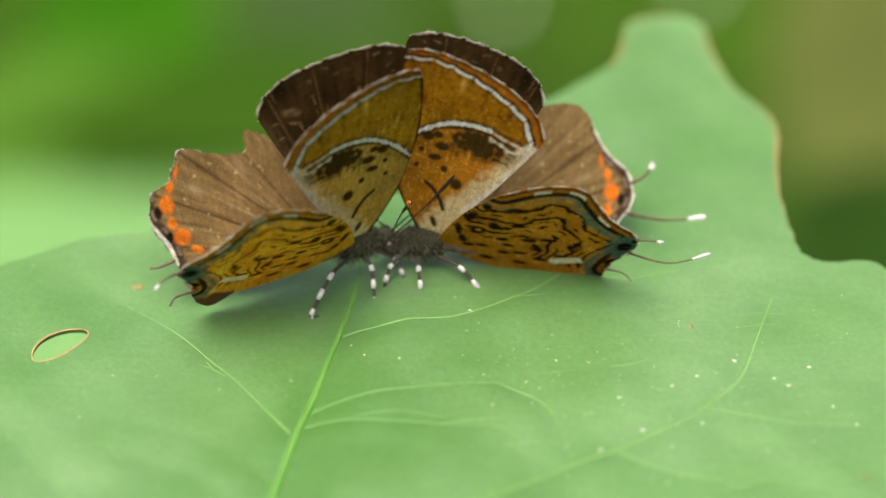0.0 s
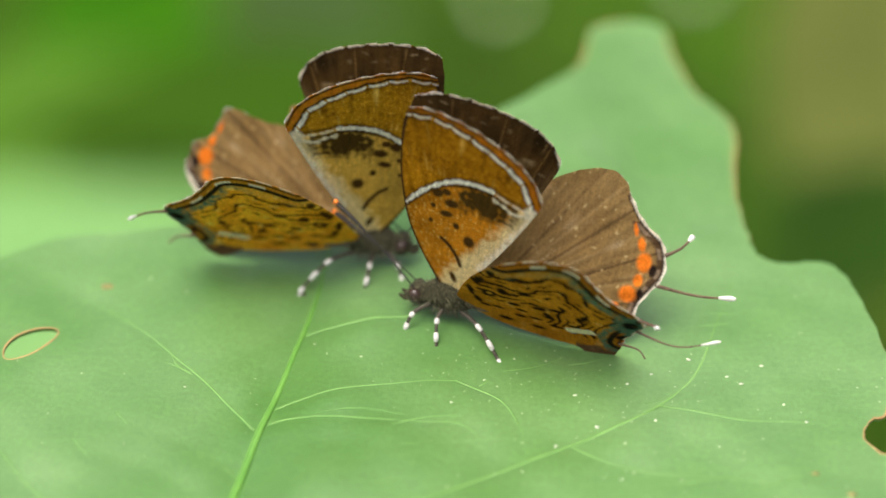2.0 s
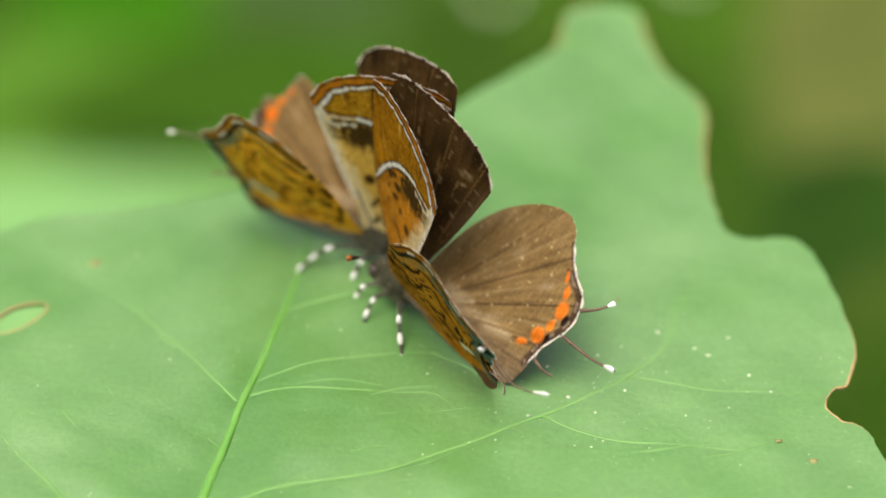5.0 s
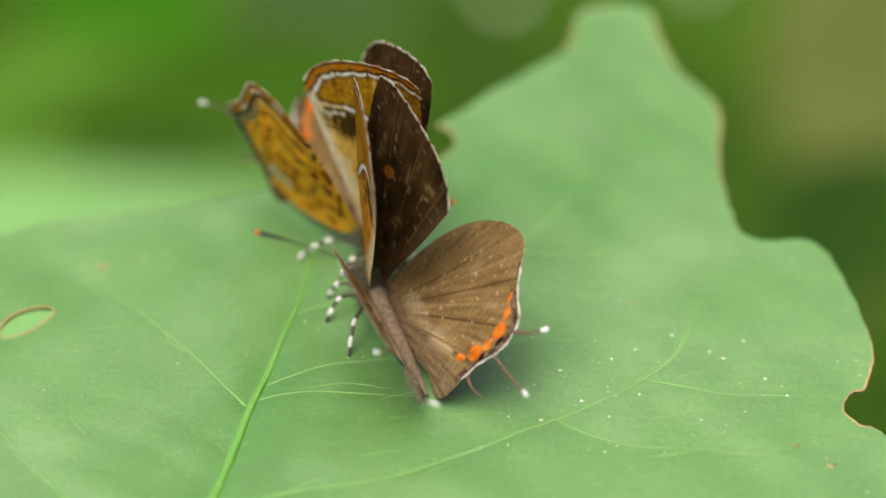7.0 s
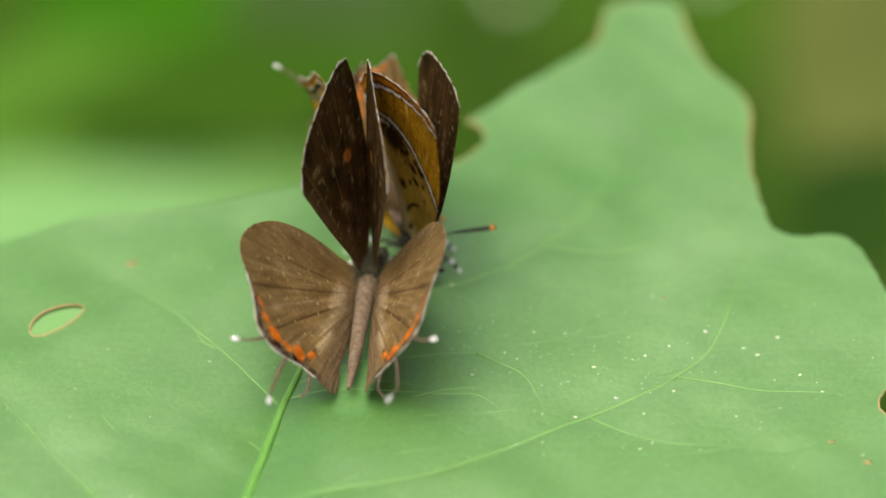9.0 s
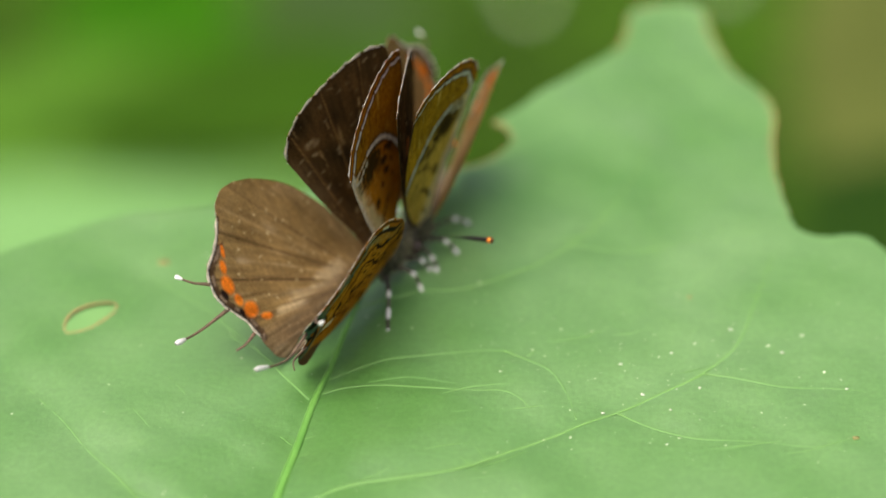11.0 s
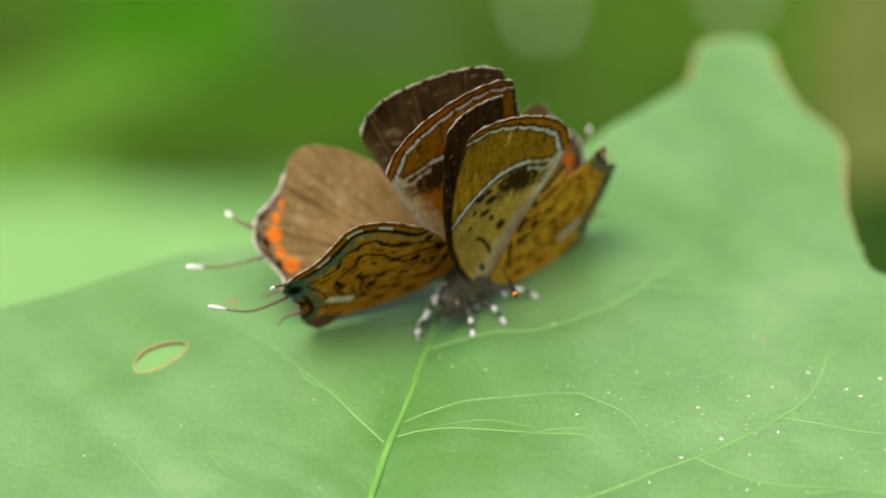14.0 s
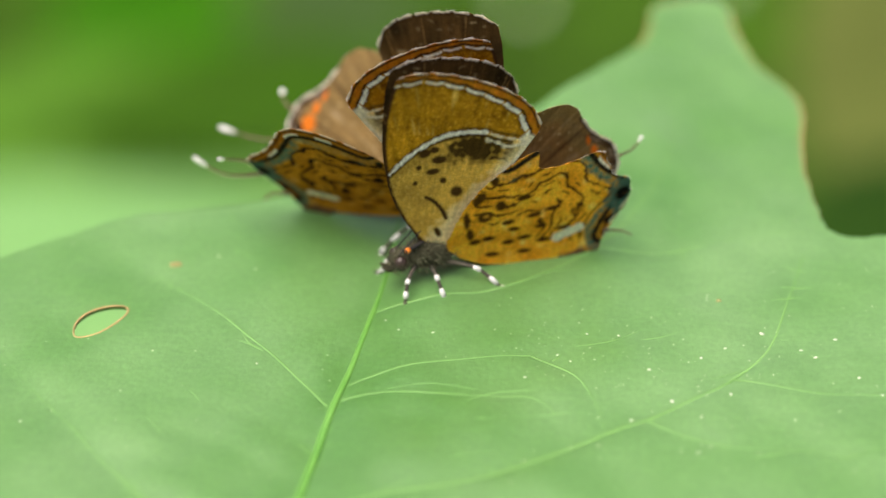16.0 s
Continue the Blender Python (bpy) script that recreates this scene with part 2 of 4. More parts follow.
HOLE = [(-20.8, -11.6), (-21.0, -10.4), (-20.4, -9.3), (-19.2, -8.6), (-18.1, -8.5), (-17.9, -9.2), (-18.6, -10.4), (-19.6, -11.3)]
MIDRIB = [(-13, -66), (-9.6, -45), (-8.2, -36), (-6.9, -29), (-6.1, -24.6), (-5.0, -19.2), (-3.8, -14.2), (-2.8, -9.6), (-2.0, -5.4), (-1.5, -1.2), (-1.2, 2.6), (-1.1, 5.2)]
VEINS = []
VEINS.append([(-5.2, -18.4), (-7.8, -14.7), (-10.0, -11.8), (-12.4, -8.9), (-15.1, -6.4), (-18.5, -4.2)])
VEINS.append([(-4.2, -16.4), (-1.1, -15.3), (1.6, -14.7), (4.4, -14.3), (7.2, -14.2)])
VEINS.append([(-2.6, -9.0), (-0.2, -8.8), (2.1, -8.4), (4.4, -8.0), (7.4, -6.5), (11.1, -3.3), (14.2, 1.2), (16.3, 6.5), (17.5, 13)])
VEINS.append([(-4.8, -17.9), (-1.8, -17.5), (1.7, -17.8), (5.1, -18.1), (6.8, -18.3), (8.1, -19.7), (8.6, -21.9)])
VEINS.append([(-7.2, -30.2), (-2.8, -27.1), (1.8, -26.1), (5.1, -25.0), (8.4, -23.2), (11.8, -21.1), (15.3, -19.1), (18.9, -16.4), (21.2, -13.5), (23.0, -8.2), (24.4, -3.5)])
VEINS.append([(13.5, -20.2), (15.5, -21.6), (18.5, -22.6), (21.8, -22.9), (25.1, -23.4), (28.5, -22.6)])
VEINS.append([(-9.0, -38), (-14.5, -28.1), (-18.3, -23.0), (-20.4, -19.8), (-25, -14)])
VEINS.append([(18.9, -16.4), (23, -17.5), (27, -17.6), (30, -18.6)])
VEINS.append([(6.8, -14.2), (9.4, -16.0), (10.6, -18.8), (11.0, -20.9)])
VEINS.append([(11.1, -3.3), (15, -3.6), (19, -2.4), (23, -0.6)])
for k in (1, 2, 3):
    VEINS.append([(-5.0 - 0.45 * k, -18.6 - 1.7 * k), (-1.5, -18.4 - 1.5 * k), (1.8 - 0.3 * k, -18.9 - 1.4 * k), (4.4 - 0.5 * k, -19.6 - 1.3 * k), (5.8 - 0.5 * k, -20.8 - 1.3 * k), (6.3 - 0.4 * k, -22.2 - 1.2 * k)])
for k in (0, 1, 2, 3):
    VEINS.append([(-6.0 - 0.7 * k, -22.5 - 3.3 * k), (-8.6 - 0.7 * k, -20.2 - 3.3 * k), (-11.5 - 0.8 * k, -18.6 - 3.0 * k), (-14.5 - 0.8 * k, -17.6 - 2.8 * k)])
for k in (0, 1, 2):
    VEINS.append([(8.2 + 3.0 * k, -14.6 + 1.2 * k), (9.8 + 3.1 * k, -12.6 + 1.5 * k), (10.6 + 3.1 * k, -10.2 + 1.9 * k), (10.6 + 3.0 * k, -7.6 + 2.6 * k)])


MAIN_VEINS = [smooth_line(l, 3) for l in (VEINS[0], VEINS[2], VEINS[4], VEINS[6])]

RIDGES = ((MAIN_VEINS[1], 0.75, 3.4), (MAIN_VEINS[2], 0.42, 3.5), (smooth_line(VEINS[1], 3), 0.16, 1.8), (smooth_line(VEINS[3], 3), 0.1, 1.6))


def leaf_height(p):
    """Soft swells of the blade between its sunken main veins, in mm."""
    x, y = p[:, 0], p[:, 1]
    h = 0.10 * np.sin(x * 0.31 + 0.6) * np.cos(y * 0.27) + 0.05 * np.sin(x * 0.9 + y * 0.7) + 0.05 * np.sin(x * 0.55 - y * 0.83 + 1.0)
    sunk = 0.2 * np.exp(-(line_gap(p, smooth_line(MIDRIB, 3)) / 2.6) ** 2)
    for l in MAIN_VEINS:
        sunk = np.maximum(sunk, 0.17 * np.exp(-(line_gap(p, l) / 2.2) ** 2))
    # the blade climbs to each curved side vein and falls off slowly beyond it
    for line, high, reach in RIDGES:
        d = line_gap(p, line)
        beyond = (y > np.interp(x, line[:, 0], line[:, 1])) & (x > line[0, 0])
        ridge = np.where(beyond, np.exp(-d / 12), np.exp(-(d / reach) ** 2)) * np.clip((x - line[0, 0]) / 4, 0, 1) * np.clip((line[-1, 0] + 3 - x) / 5, 0, 1)
        h = h + high * ridge
    return h + 0.07 - sunk


def build_leaf():
    rng = np.random.RandomState(11)
    edge = smooth_line(LEAF_EDGE, 6, True)
    edge = edge + rng.uniform(-0.07, 0.07, edge.shape)
    hole = smooth_line(HOLE, 5, True)
    v, f, border = sheet(edge, [hole], 0.55)
    top = leaf_height(v)
    lines = [smooth_line(l, 6) for l in VEINS]
    for l in lines:
        d = line_gap(v, l)
        top -= 0.06 * np.exp(-(d / 0.7) ** 2)
    d = line_gap(v, smooth_line(MIDRIB, 6))
    top -= 0.16 * np.exp(-(d / 0.9) ** 2)
    verts, faces, _ = two_sided(v, f, border, top, 0.28)
    leaf = new("leaf")
    tagged(leaf, "large pale green leaf with insect-bitten edges and a small hole", "leaf")
    blade = mesh_of("blade", verts, faces)
    # how much dark is painted in, most beside the midrib
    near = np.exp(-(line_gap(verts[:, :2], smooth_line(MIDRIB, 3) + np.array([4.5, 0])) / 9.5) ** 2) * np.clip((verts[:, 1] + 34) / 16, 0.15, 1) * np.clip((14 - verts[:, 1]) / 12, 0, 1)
    # the painted dark fades past the curved side vein, where sky glare grows
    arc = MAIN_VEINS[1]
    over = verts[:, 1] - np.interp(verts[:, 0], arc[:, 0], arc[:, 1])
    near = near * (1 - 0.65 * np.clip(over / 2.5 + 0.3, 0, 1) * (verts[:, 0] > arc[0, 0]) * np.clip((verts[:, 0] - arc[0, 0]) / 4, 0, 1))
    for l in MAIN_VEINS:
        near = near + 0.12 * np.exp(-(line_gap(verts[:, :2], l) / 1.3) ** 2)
    painted_shade = np.repeat(np.clip(near, 0, 1), 4)
    blade.color_attributes.new("painted_shade", "FLOAT_COLOR", "POINT").data.foreach_set("color", painted_shade)
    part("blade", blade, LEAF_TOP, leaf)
    mid = smooth_line(MIDRIB, 8)
    z = leaf_height(mid) - 0.16
    part("midrib", mesh_of("midrib", *tube(np.column_stack([mid, z]), [0.5, 0.34, 0.21, 0.14, 0.09], 10, 0.7)), VEIN, leaf, "light green midrib")
    for k, l in enumerate(lines):
        z = leaf_height(l) - 0.085 - 0.16 * np.exp(-(line_gap(l, mid) / 0.9) ** 2)
        w = {4: 0.17, 2: 0.15}.get(k, 0.105 if k < 10 else 0.055)
        part("vein", mesh_of("vein", *tube(np.column_stack([l, z]), [w, w * 0.9, w * 0.75, w * 0.45], 6, 0.45)), FINE_VEIN, leaf)
    # finest veins between the side veins
    count = 0
    while count < 64:
        p = np.array([rng.uniform(-24, 31), rng.uniform(-31, 2)])
        rib = np.interp(p[1], [-45, -24.6, -9.6, 2.6], [-9.6, -6.1, -2.8, -1.2])
        a = rng.uniform(0.0, 0.45) if p[0] > rib else math.pi - rng.uniform(0.55, 1.0)
        size, bend = rng.uniform(2.5, 7), rng.uniform(-0.25, 0.25)
        l = smooth_line([p, p + size * 0.5 * np.array([math.cos(a), math.sin(a)]), p + size * np.array([math.cos(a + bend), math.sin(a + bend)])], 5)
        if inside(l, edge).all() and not inside(l, hole).any() and line_gap(l, mid).min() > 1.5:
            z = leaf_height(l) - 0.03
            part("vein", mesh_of("vein", *tube(np.column_stack([l, z]), [0.008, 0.032, 0.028, 0.008], 5)), FINE_VEIN, leaf)
            count += 1
    ring = np.vstack([hole, hole[:1]])
    part("hole_rim", mesh_of("hole_rim", *tube(np.column_stack([ring, leaf_height(ring) - 0.01]), [0.05, 0.07, 0.045, 0.07, 0.05], 7)), RIM, leaf, "dry brown rim of the bitten hole")
    # browned bitten edges
    for first, last in (((-2, 5.6), (8.3, 14.3)), ((14.2, 20.6), (21.4, 28.4)), ((21.4, 28.4), (26.2, -0.2)), ((33, -9.8), (33.4, -22.8))):
        a, b = (int(np.argmin(np.hypot(*(edge - np.array(p)).T))) for p in (first, last))
        l = edge[a:b]
        part("bitten_edge", mesh_of("bitten_edge", *tube(np.column_stack([l, leaf_height(l) - 0.06]), [0.04, 0.1, 0.06, 0.1, 0.04], 6)), RIM, leaf, "thin brown bitten edge")
    # brown scars
    for x, y, r in ((-15.3, -4.2, 0.38), (18.6, -8.6, 0.16), (27.6, -22.6, 0.2), (29.5, -24.4, 0.28)):
        part("scar", mesh_of("scar", *blob((x, y, leaf_height(np.array([[x, y]]))[0] + 0.01), (r, r * 0.8, 0.06), 0.5, 8, 12)), SCAR, leaf, "faded brown scar")
    stem = smooth_line([(-13, -65, -0.2), (-16, -76, -3), (-22, -92, -16), (-26, -104, -70), (-24, -110, -200), (-20, -108, -430)], 8)
    part("stalk", mesh_of("stalk", *tube(stem, [0.8, 1.0, 1.4, 2.2, 2.6], 10)), VEIN, leaf, "green leaf stalk")
    return leaf

# ---- butterfly wings: outlines in mm, x towards the tail, y out from the body ----
FORE_EDGE = [(-0.4, -0.1), (-2.1, 1.9), (-3.4, 4.2), (-4.25, 7.2), (-4.5, 9.8), (-4.5, 11.7), (-4.15, 12.8), (-2.8, 13.2), (-0.9, 13.1), (1.0, 12.7),
             (2.9, 12.0), (4.25, 11.0), (4.95, 9.7), (4.5, 8.3), (3.6, 6.2), (2.7, 4.3), (1.5, 2.0), (0.7, -0.1)]
HIND_EDGE = [(-0.5, 0.2), (-0.5, 1.6), (0.0, 3.4), (0.8, 5.2), (2.2, 7.1), (4.2, 8.6), (6.0, 9.25), (7.2, 9.0), (8.0, 8.0), (8.9, 6.9), (9.8, 6.25), (10.5, 5.8),
             (11.0, 4.8), (11.1, 3.7), (10.6, 2.7), (10.1, 1.7), (9.9, 0.6), (9.7, -0.5), (9.3, -1.3), (8.6, -1.75), (7.7, -1.5), (7.0, -1.2), (5.0, -1.3), (1.5, -1.0)]
TORN_EDGE = [(-0.5, 0.2), (-0.5, 1.6), (0.0, 3.4), (0.8, 5.0), (2.0, 6.3), (3.2, 7.3), (4.1, 7.6), (4.3, 6.5), (5.2, 6.4), (6.6, 6.8), (8.1, 7.4),
             (8.7, 6.8), (9.4, 5.5), (10.4, 5.2), (10.9, 4.0), (10.9, 3.0), (10.4, 1.9), (9.9, 0.6), (9.7, -0.5), (9.3, -1.3), (8.6, -1.75), (7.7, -1.5), (7.0, -1.2), (5.0, -1.3), (1.5, -1.0)]
FORE_MARGIN = [(-4.25, 12.9), (-2.8, 13.25), (-0.9, 13.15), (1.0, 12.75), (2.9, 12.05), (4.3, 11.05), (5.05, 9.6)]
HIND_MARGIN = [(2.2, 7.1), (4.2, 8.6), (6.0, 9.25), (7.2, 9.0), (8.0, 8.0), (8.9, 6.9), (9.8, 6.25), (10.5, 5.8), (11.0, 4.8), (11.1, 3.7), (10.6, 2.7), (10.1, 1.7), (9.9, 0.6)]


def edge_reach(v, edge):
    """How far each point is on its way from the wing's root to its edge, and its bearing."""
    root = np.array([0.1, -1.3])
    a = np.arctan2(v[:, 1] - root[1], v[:, 0] - root[0])
    r = np.hypot(v[:, 0] - root[0], v[:, 1] - root[1])
    ea = np.arctan2(edge[:, 1] - root[1], edge[:, 0] - root[0])
    er = np.hypot(edge[:, 0] - root[0], edge[:, 1] - root[1])
    ea, er = ea[er > 3.2], er[er > 3.2]
    o = np.argsort(ea)
    return r, np.interp(a, ea[o], er[o]), a


def waves(v, s, seed):
    """Smooth noise of feature size s over points, -1 to 1."""
    return np.array([noise.noise(Vector((p[0] / s + seed, p[1] / s - seed * 0.7, seed))) for p in v]) * 1.6


def streaks(a, r, seed):
    """Fine rays from the wing's root, -1 to 1."""
    return np.array([noise.noise(Vector((x * 34 + seed, y * 0.35, seed))) for x, y in zip(a, r)]) * 1.7


def blend(col, other, amount):
    amount = np.clip(amount, 0, 1)[:, None]
    return col * (1 - amount) + np.array(other) * amount


def band(d, width, soft=0.08):
    return np.clip((width - d) / soft + 0.5, 0, 1)


def spots(v, col, places, colour):
    for x, y, rx, ry, turn in places:
        c, s = math.cos(turn), math.sin(turn)
        dx, dy = v[:, 0] - x, v[:, 1] - y
        q = np.hypot((dx * c + dy * s) / rx, (-dx * s + dy * c) / ry)
        col = blend(col, colour, (1.2 - q) / 0.45)
    return col


def fore_under(v, edge, tint):
    n1, n2, n3 = waves(v, 1.4, 3), waves(v, 0.35, 8), waves(v, 0.2, 15)
    r, full, a = edge_reach(v, edge)
    col = np.tile(np.array([0.36, 0.205, 0.014]), (len(v), 1))
    col = blend(col, (0.12, 0.06, 0.006), 0.3 + 0.3 * n1 + 0.45 * n2)
    col = blend(col, (0.5, 0.31, 0.04), (n3 - 0.15) * 0.9)
    # pale rays in the outer half
    col = blend(col, (0.56, 0.42, 0.13), (streaks(a, r, 21) - 0.5) * 1.6 * (v[:, 1] > 8.6))
    inner = smooth_line([(-3.9, 5.3), (-3.3, 6.15), (-2.5, 7.2), (-1.45, 8.15), (-0.5, 8.6), (0.65, 8.95), (1.75, 8.95), (2.5, 8.75), (3.65, 8.6), (4.5, 8.65)], 8)
    low = inside(v, np.vstack([inner, [(5.6, 7), (3, -2), (-2, -2), (-5.2, 4)]]))
    # root half: ochre, darker towards the front edge
    ochre = np.tile(np.array(ROOT_COLOUR[tint]), (len(v), 1))
    ochre = blend(ochre, np.array(ROOT_COLOUR[tint]) * 0.58, 0.35 + 0.5 * n1 + (-0.9 - v[:, 0]) * 0.25)
    ochre = blend(ochre, (0.7, 0.5, 0.14), (n3 - 0.3) * 0.7)
    col = col * np.array(tint)
    col[low] = ochre[low]
    rear = line_gap(v, np.array([(0.6, 0.0), (1.7, 2.0), (3.3, 5.0), (4.8, 8.0)]))
    cream = np.clip(((1.75 if tint[2] > 0.6 else 2.05) + 0.45 * n1 + 0.3 * n2 - rear - 0.12 * np.clip(v[:, 1] - 4.5, 0, 5)) / 0.9, 0, 1) * low
    col = blend(col, np.array([0.74, 0.64, 0.37]) * (1 + 0.25 * (np.array(tint) - 1)), cream)
    col = blend(col, (0.78, 0.75, 0.63), np.clip((0.75 + 0.2 * n2 - rear) / 0.5, 0, 1) * low * (v[:, 1] > 2.5))
    cloud = np.hypot((v[:, 0] - 1.2) / 2.05, (v[:, 1] - 7.65) / 1.15)
    col = blend(col, (0.062, 0.036, 0.009), np.clip((1.15 + 0.3 * n1 + 0.35 * n2 - cloud) / 0.5, 0, 1) * low)
    col = spots(v, col, [(-1.75, 7.2, 0.42, 0.3, 0.6), (-1.2, 7.5, 0.3, 0.26, 0.0), (-0.8, 6.75, 0.52, 0.3, 0.1), (-1.05, 5.85, 0.45, 0.24, 0.2), (-1.95, 6.1, 0.18, 0.2, 0.0), (-2.0, 4.9, 0.16, 0.18, 0.0),
                         (-0.3, 5.2, 0.22, 0.26, 0.3), (0.66, 4.4, 0.4, 0.42, 0.0), (0.0, 1.2, 0.2, 0.42, 0.5)], (0.062, 0.032, 0.009))
    fork = line_gap(v, smooth_line([(-1.15, 3.85), (-0.6, 3.55), (0.0, 2.9), (0.35, 2.3)], 6))
    col = blend(col, (0.05, 0.026, 0.01), band(fork, 0.13))
    d = line_gap(v, inner)
    col = blend(col, (0.035, 0.02, 0.008), band(line_gap(v, inner - np.array([0, 0.26])), 0.13, 0.12) * (v[:, 0] < 3.5) * 0.9)
    col = blend(col, (0.06, 0.033, 0.01), band(line_gap(v, inner + np.array([0, 0.25])), 0.1, 0.12) * (v[:, 0] < 4.4) * 0.8)
    taper = 0.15 - 0.05 * np.clip((v[:, 0] - 1.4) / 1.0, 0, 1) - 0.04 * np.clip((-2.0 - v[:, 0]) / 1.5, 0, 1)
    col = blend(col, (0.78, 0.77, 0.73), band(d + 0.08 * n2, taper) * (v[:, 0] < 2.0 + 0.4 * n1))
    col = blend(col, (0.68, 0.62, 0.5), band(d + 0.12 * n2, 0.08) * (v[:, 0] > 2.0) * 0.8)
    second = line_gap(v, smooth_line([(1.9, 8.45), (2.6, 8.2), (3.3, 8.0), (4.5, 8.3)], 6))
    col = blend(col, (0.72, 0.67, 0.54), band(second + 0.09 * n2, 0.12) * 0.9)
    # outer edge: orange rim in scallops, dark line, white line, dark line
    g = line_gap(v, smooth_line(FORE_MARGIN, 8))
    along = np.arctan2(v[:, 1] - 2, v[:, 0] + 4)
    scal = 0.12 * np.abs(np.sin(along * 26))
    place = 0.64 + 0.26 * np.clip((v[:, 0] + 2.5) / 4, 0, 1)
    col = blend(col, np.array([0.42, 0.155, 0.014]) * (1 + 0.6 * (np.array(tint) - 1)), band(g, place - 0.2) * (0.62 + 0.38 * np.sin(along * 26) ** 2) * (1 - 0.35 * np.clip(n2, 0, 1)))
    col = blend(col, (0.02, 0.012, 0.008), band(np.abs(g - place + 0.22 - scal), 0.085))
    col = blend(col, (0.82, 0.81, 0.78), band(np.abs(g - place - scal + 0.05 * n2), 0.09 + 0.05 * np.clip(v[:, 0] / 4, -0.6, 1)) * (np.sin(along * 26) ** 2 > 0.025))
    col = blend(col, (0.05, 0.028, 0.01), band(np.abs(g - place - 0.22 - scal), 0.07, 0.12) * 0.7)
    col = blend(col, (0.02, 0.012, 0.008), band(np.abs(g - 0.2), 0.07))
    col = blend(col, (0.66, 0.62, 0.52), band(g, 0.09) * (np.sin(along * 52) > -0.3))
    tip = np.hypot(v[:, 0] - 4.4, v[:, 1] - 8.5)
    col = blend(col, (0.72, 0.67, 0.54), band(tip, 0.5, 0.3))
    front = line_gap(v, smooth_line([(-0.4, -0.1), (-2.1, 1.9), (-3.4, 4.2), (-4.25, 7.2), (-4.5, 9.8), (-4.4, 12.0)], 8))
    col = blend(col, (0.05, 0.025, 0.012), band(front, 0.13))
    return np.clip(col * (1 + 0.12 * n2[:, None] + 0.2 * streaks(a, r, 4)[:, None] * (v[:, 1:2] > 6)), 0.004, 0.82)


def fore_upper(v, edge, tint):
    n1, n2 = waves(v, 1.6, 5), waves(v, 0.3, 2)
    col = np.tile(np.array([0.082, 0.046, 0.015]), (len(v), 1))
    col = blend(col, (0.031, 0.02, 0.008), 0.5 + 0.5 * n1)
    r, full, a = edge_reach(v, edge)
    root = np.clip(1 - r / 6.5, 0, 1)
    col = blend(col, (0.15, 0.11, 0.055), root * 0.6 + 0.15 * n2 * root)
    rear = line_gap(v, np.array([(0.6, 0.0), (1.7, 2.0), (3.3, 5.0), (4.8, 8.0)]))
    col = blend(col, (0.15, 0.105, 0.058), (1.5 + 0.5 * n1 - rear) * 0.4)
    col = spots(v, col, [(-1.2, 7.7, 0.62, 0.4, 0.6)], (0.5, 0.17, 0.03))
    veins = np.abs(np.sin((a - 1.0) * 13.0)) * r * 0.09
    col = blend(col, (0.17, 0.1, 0.035), band(veins, 0.05) * (r > 3) * 0.8)
    col = blend(col, (0.2, 0.13, 0.055), (streaks(a, r, 17) - 0.55) * 2.0 * (waves(v, 0.6, 31) > 0.0))
    # rubbed places where scales are lost
    scratch = np.array([noise.noise(Vector((p[0] * 0.9 + p[1] * 2.6, p[1] * 0.5 - p[0] * 1.4, 4.0))) for p in v]) * 1.6
    col = blend(col, (0.26, 0.2, 0.11), (scratch - 0.62) * 3.0 * (0.4 + 0.6 * n1))
    g = line_gap(v, smooth_line(FORE_MARGIN, 8))
    col = blend(col, (0.03, 0.018, 0.008), band(g, 0.35, 0.2) * 0.6)
    col = blend(col, (0.7, 0.66, 0.57), band(g, 0.12) * (np.sin(a * 60) > -0.75))
    return np.clip(col * (1 + 0.12 * n2[:, None] + 0.24 * streaks(a, r, 6)[:, None]), 0.004, 0.82)


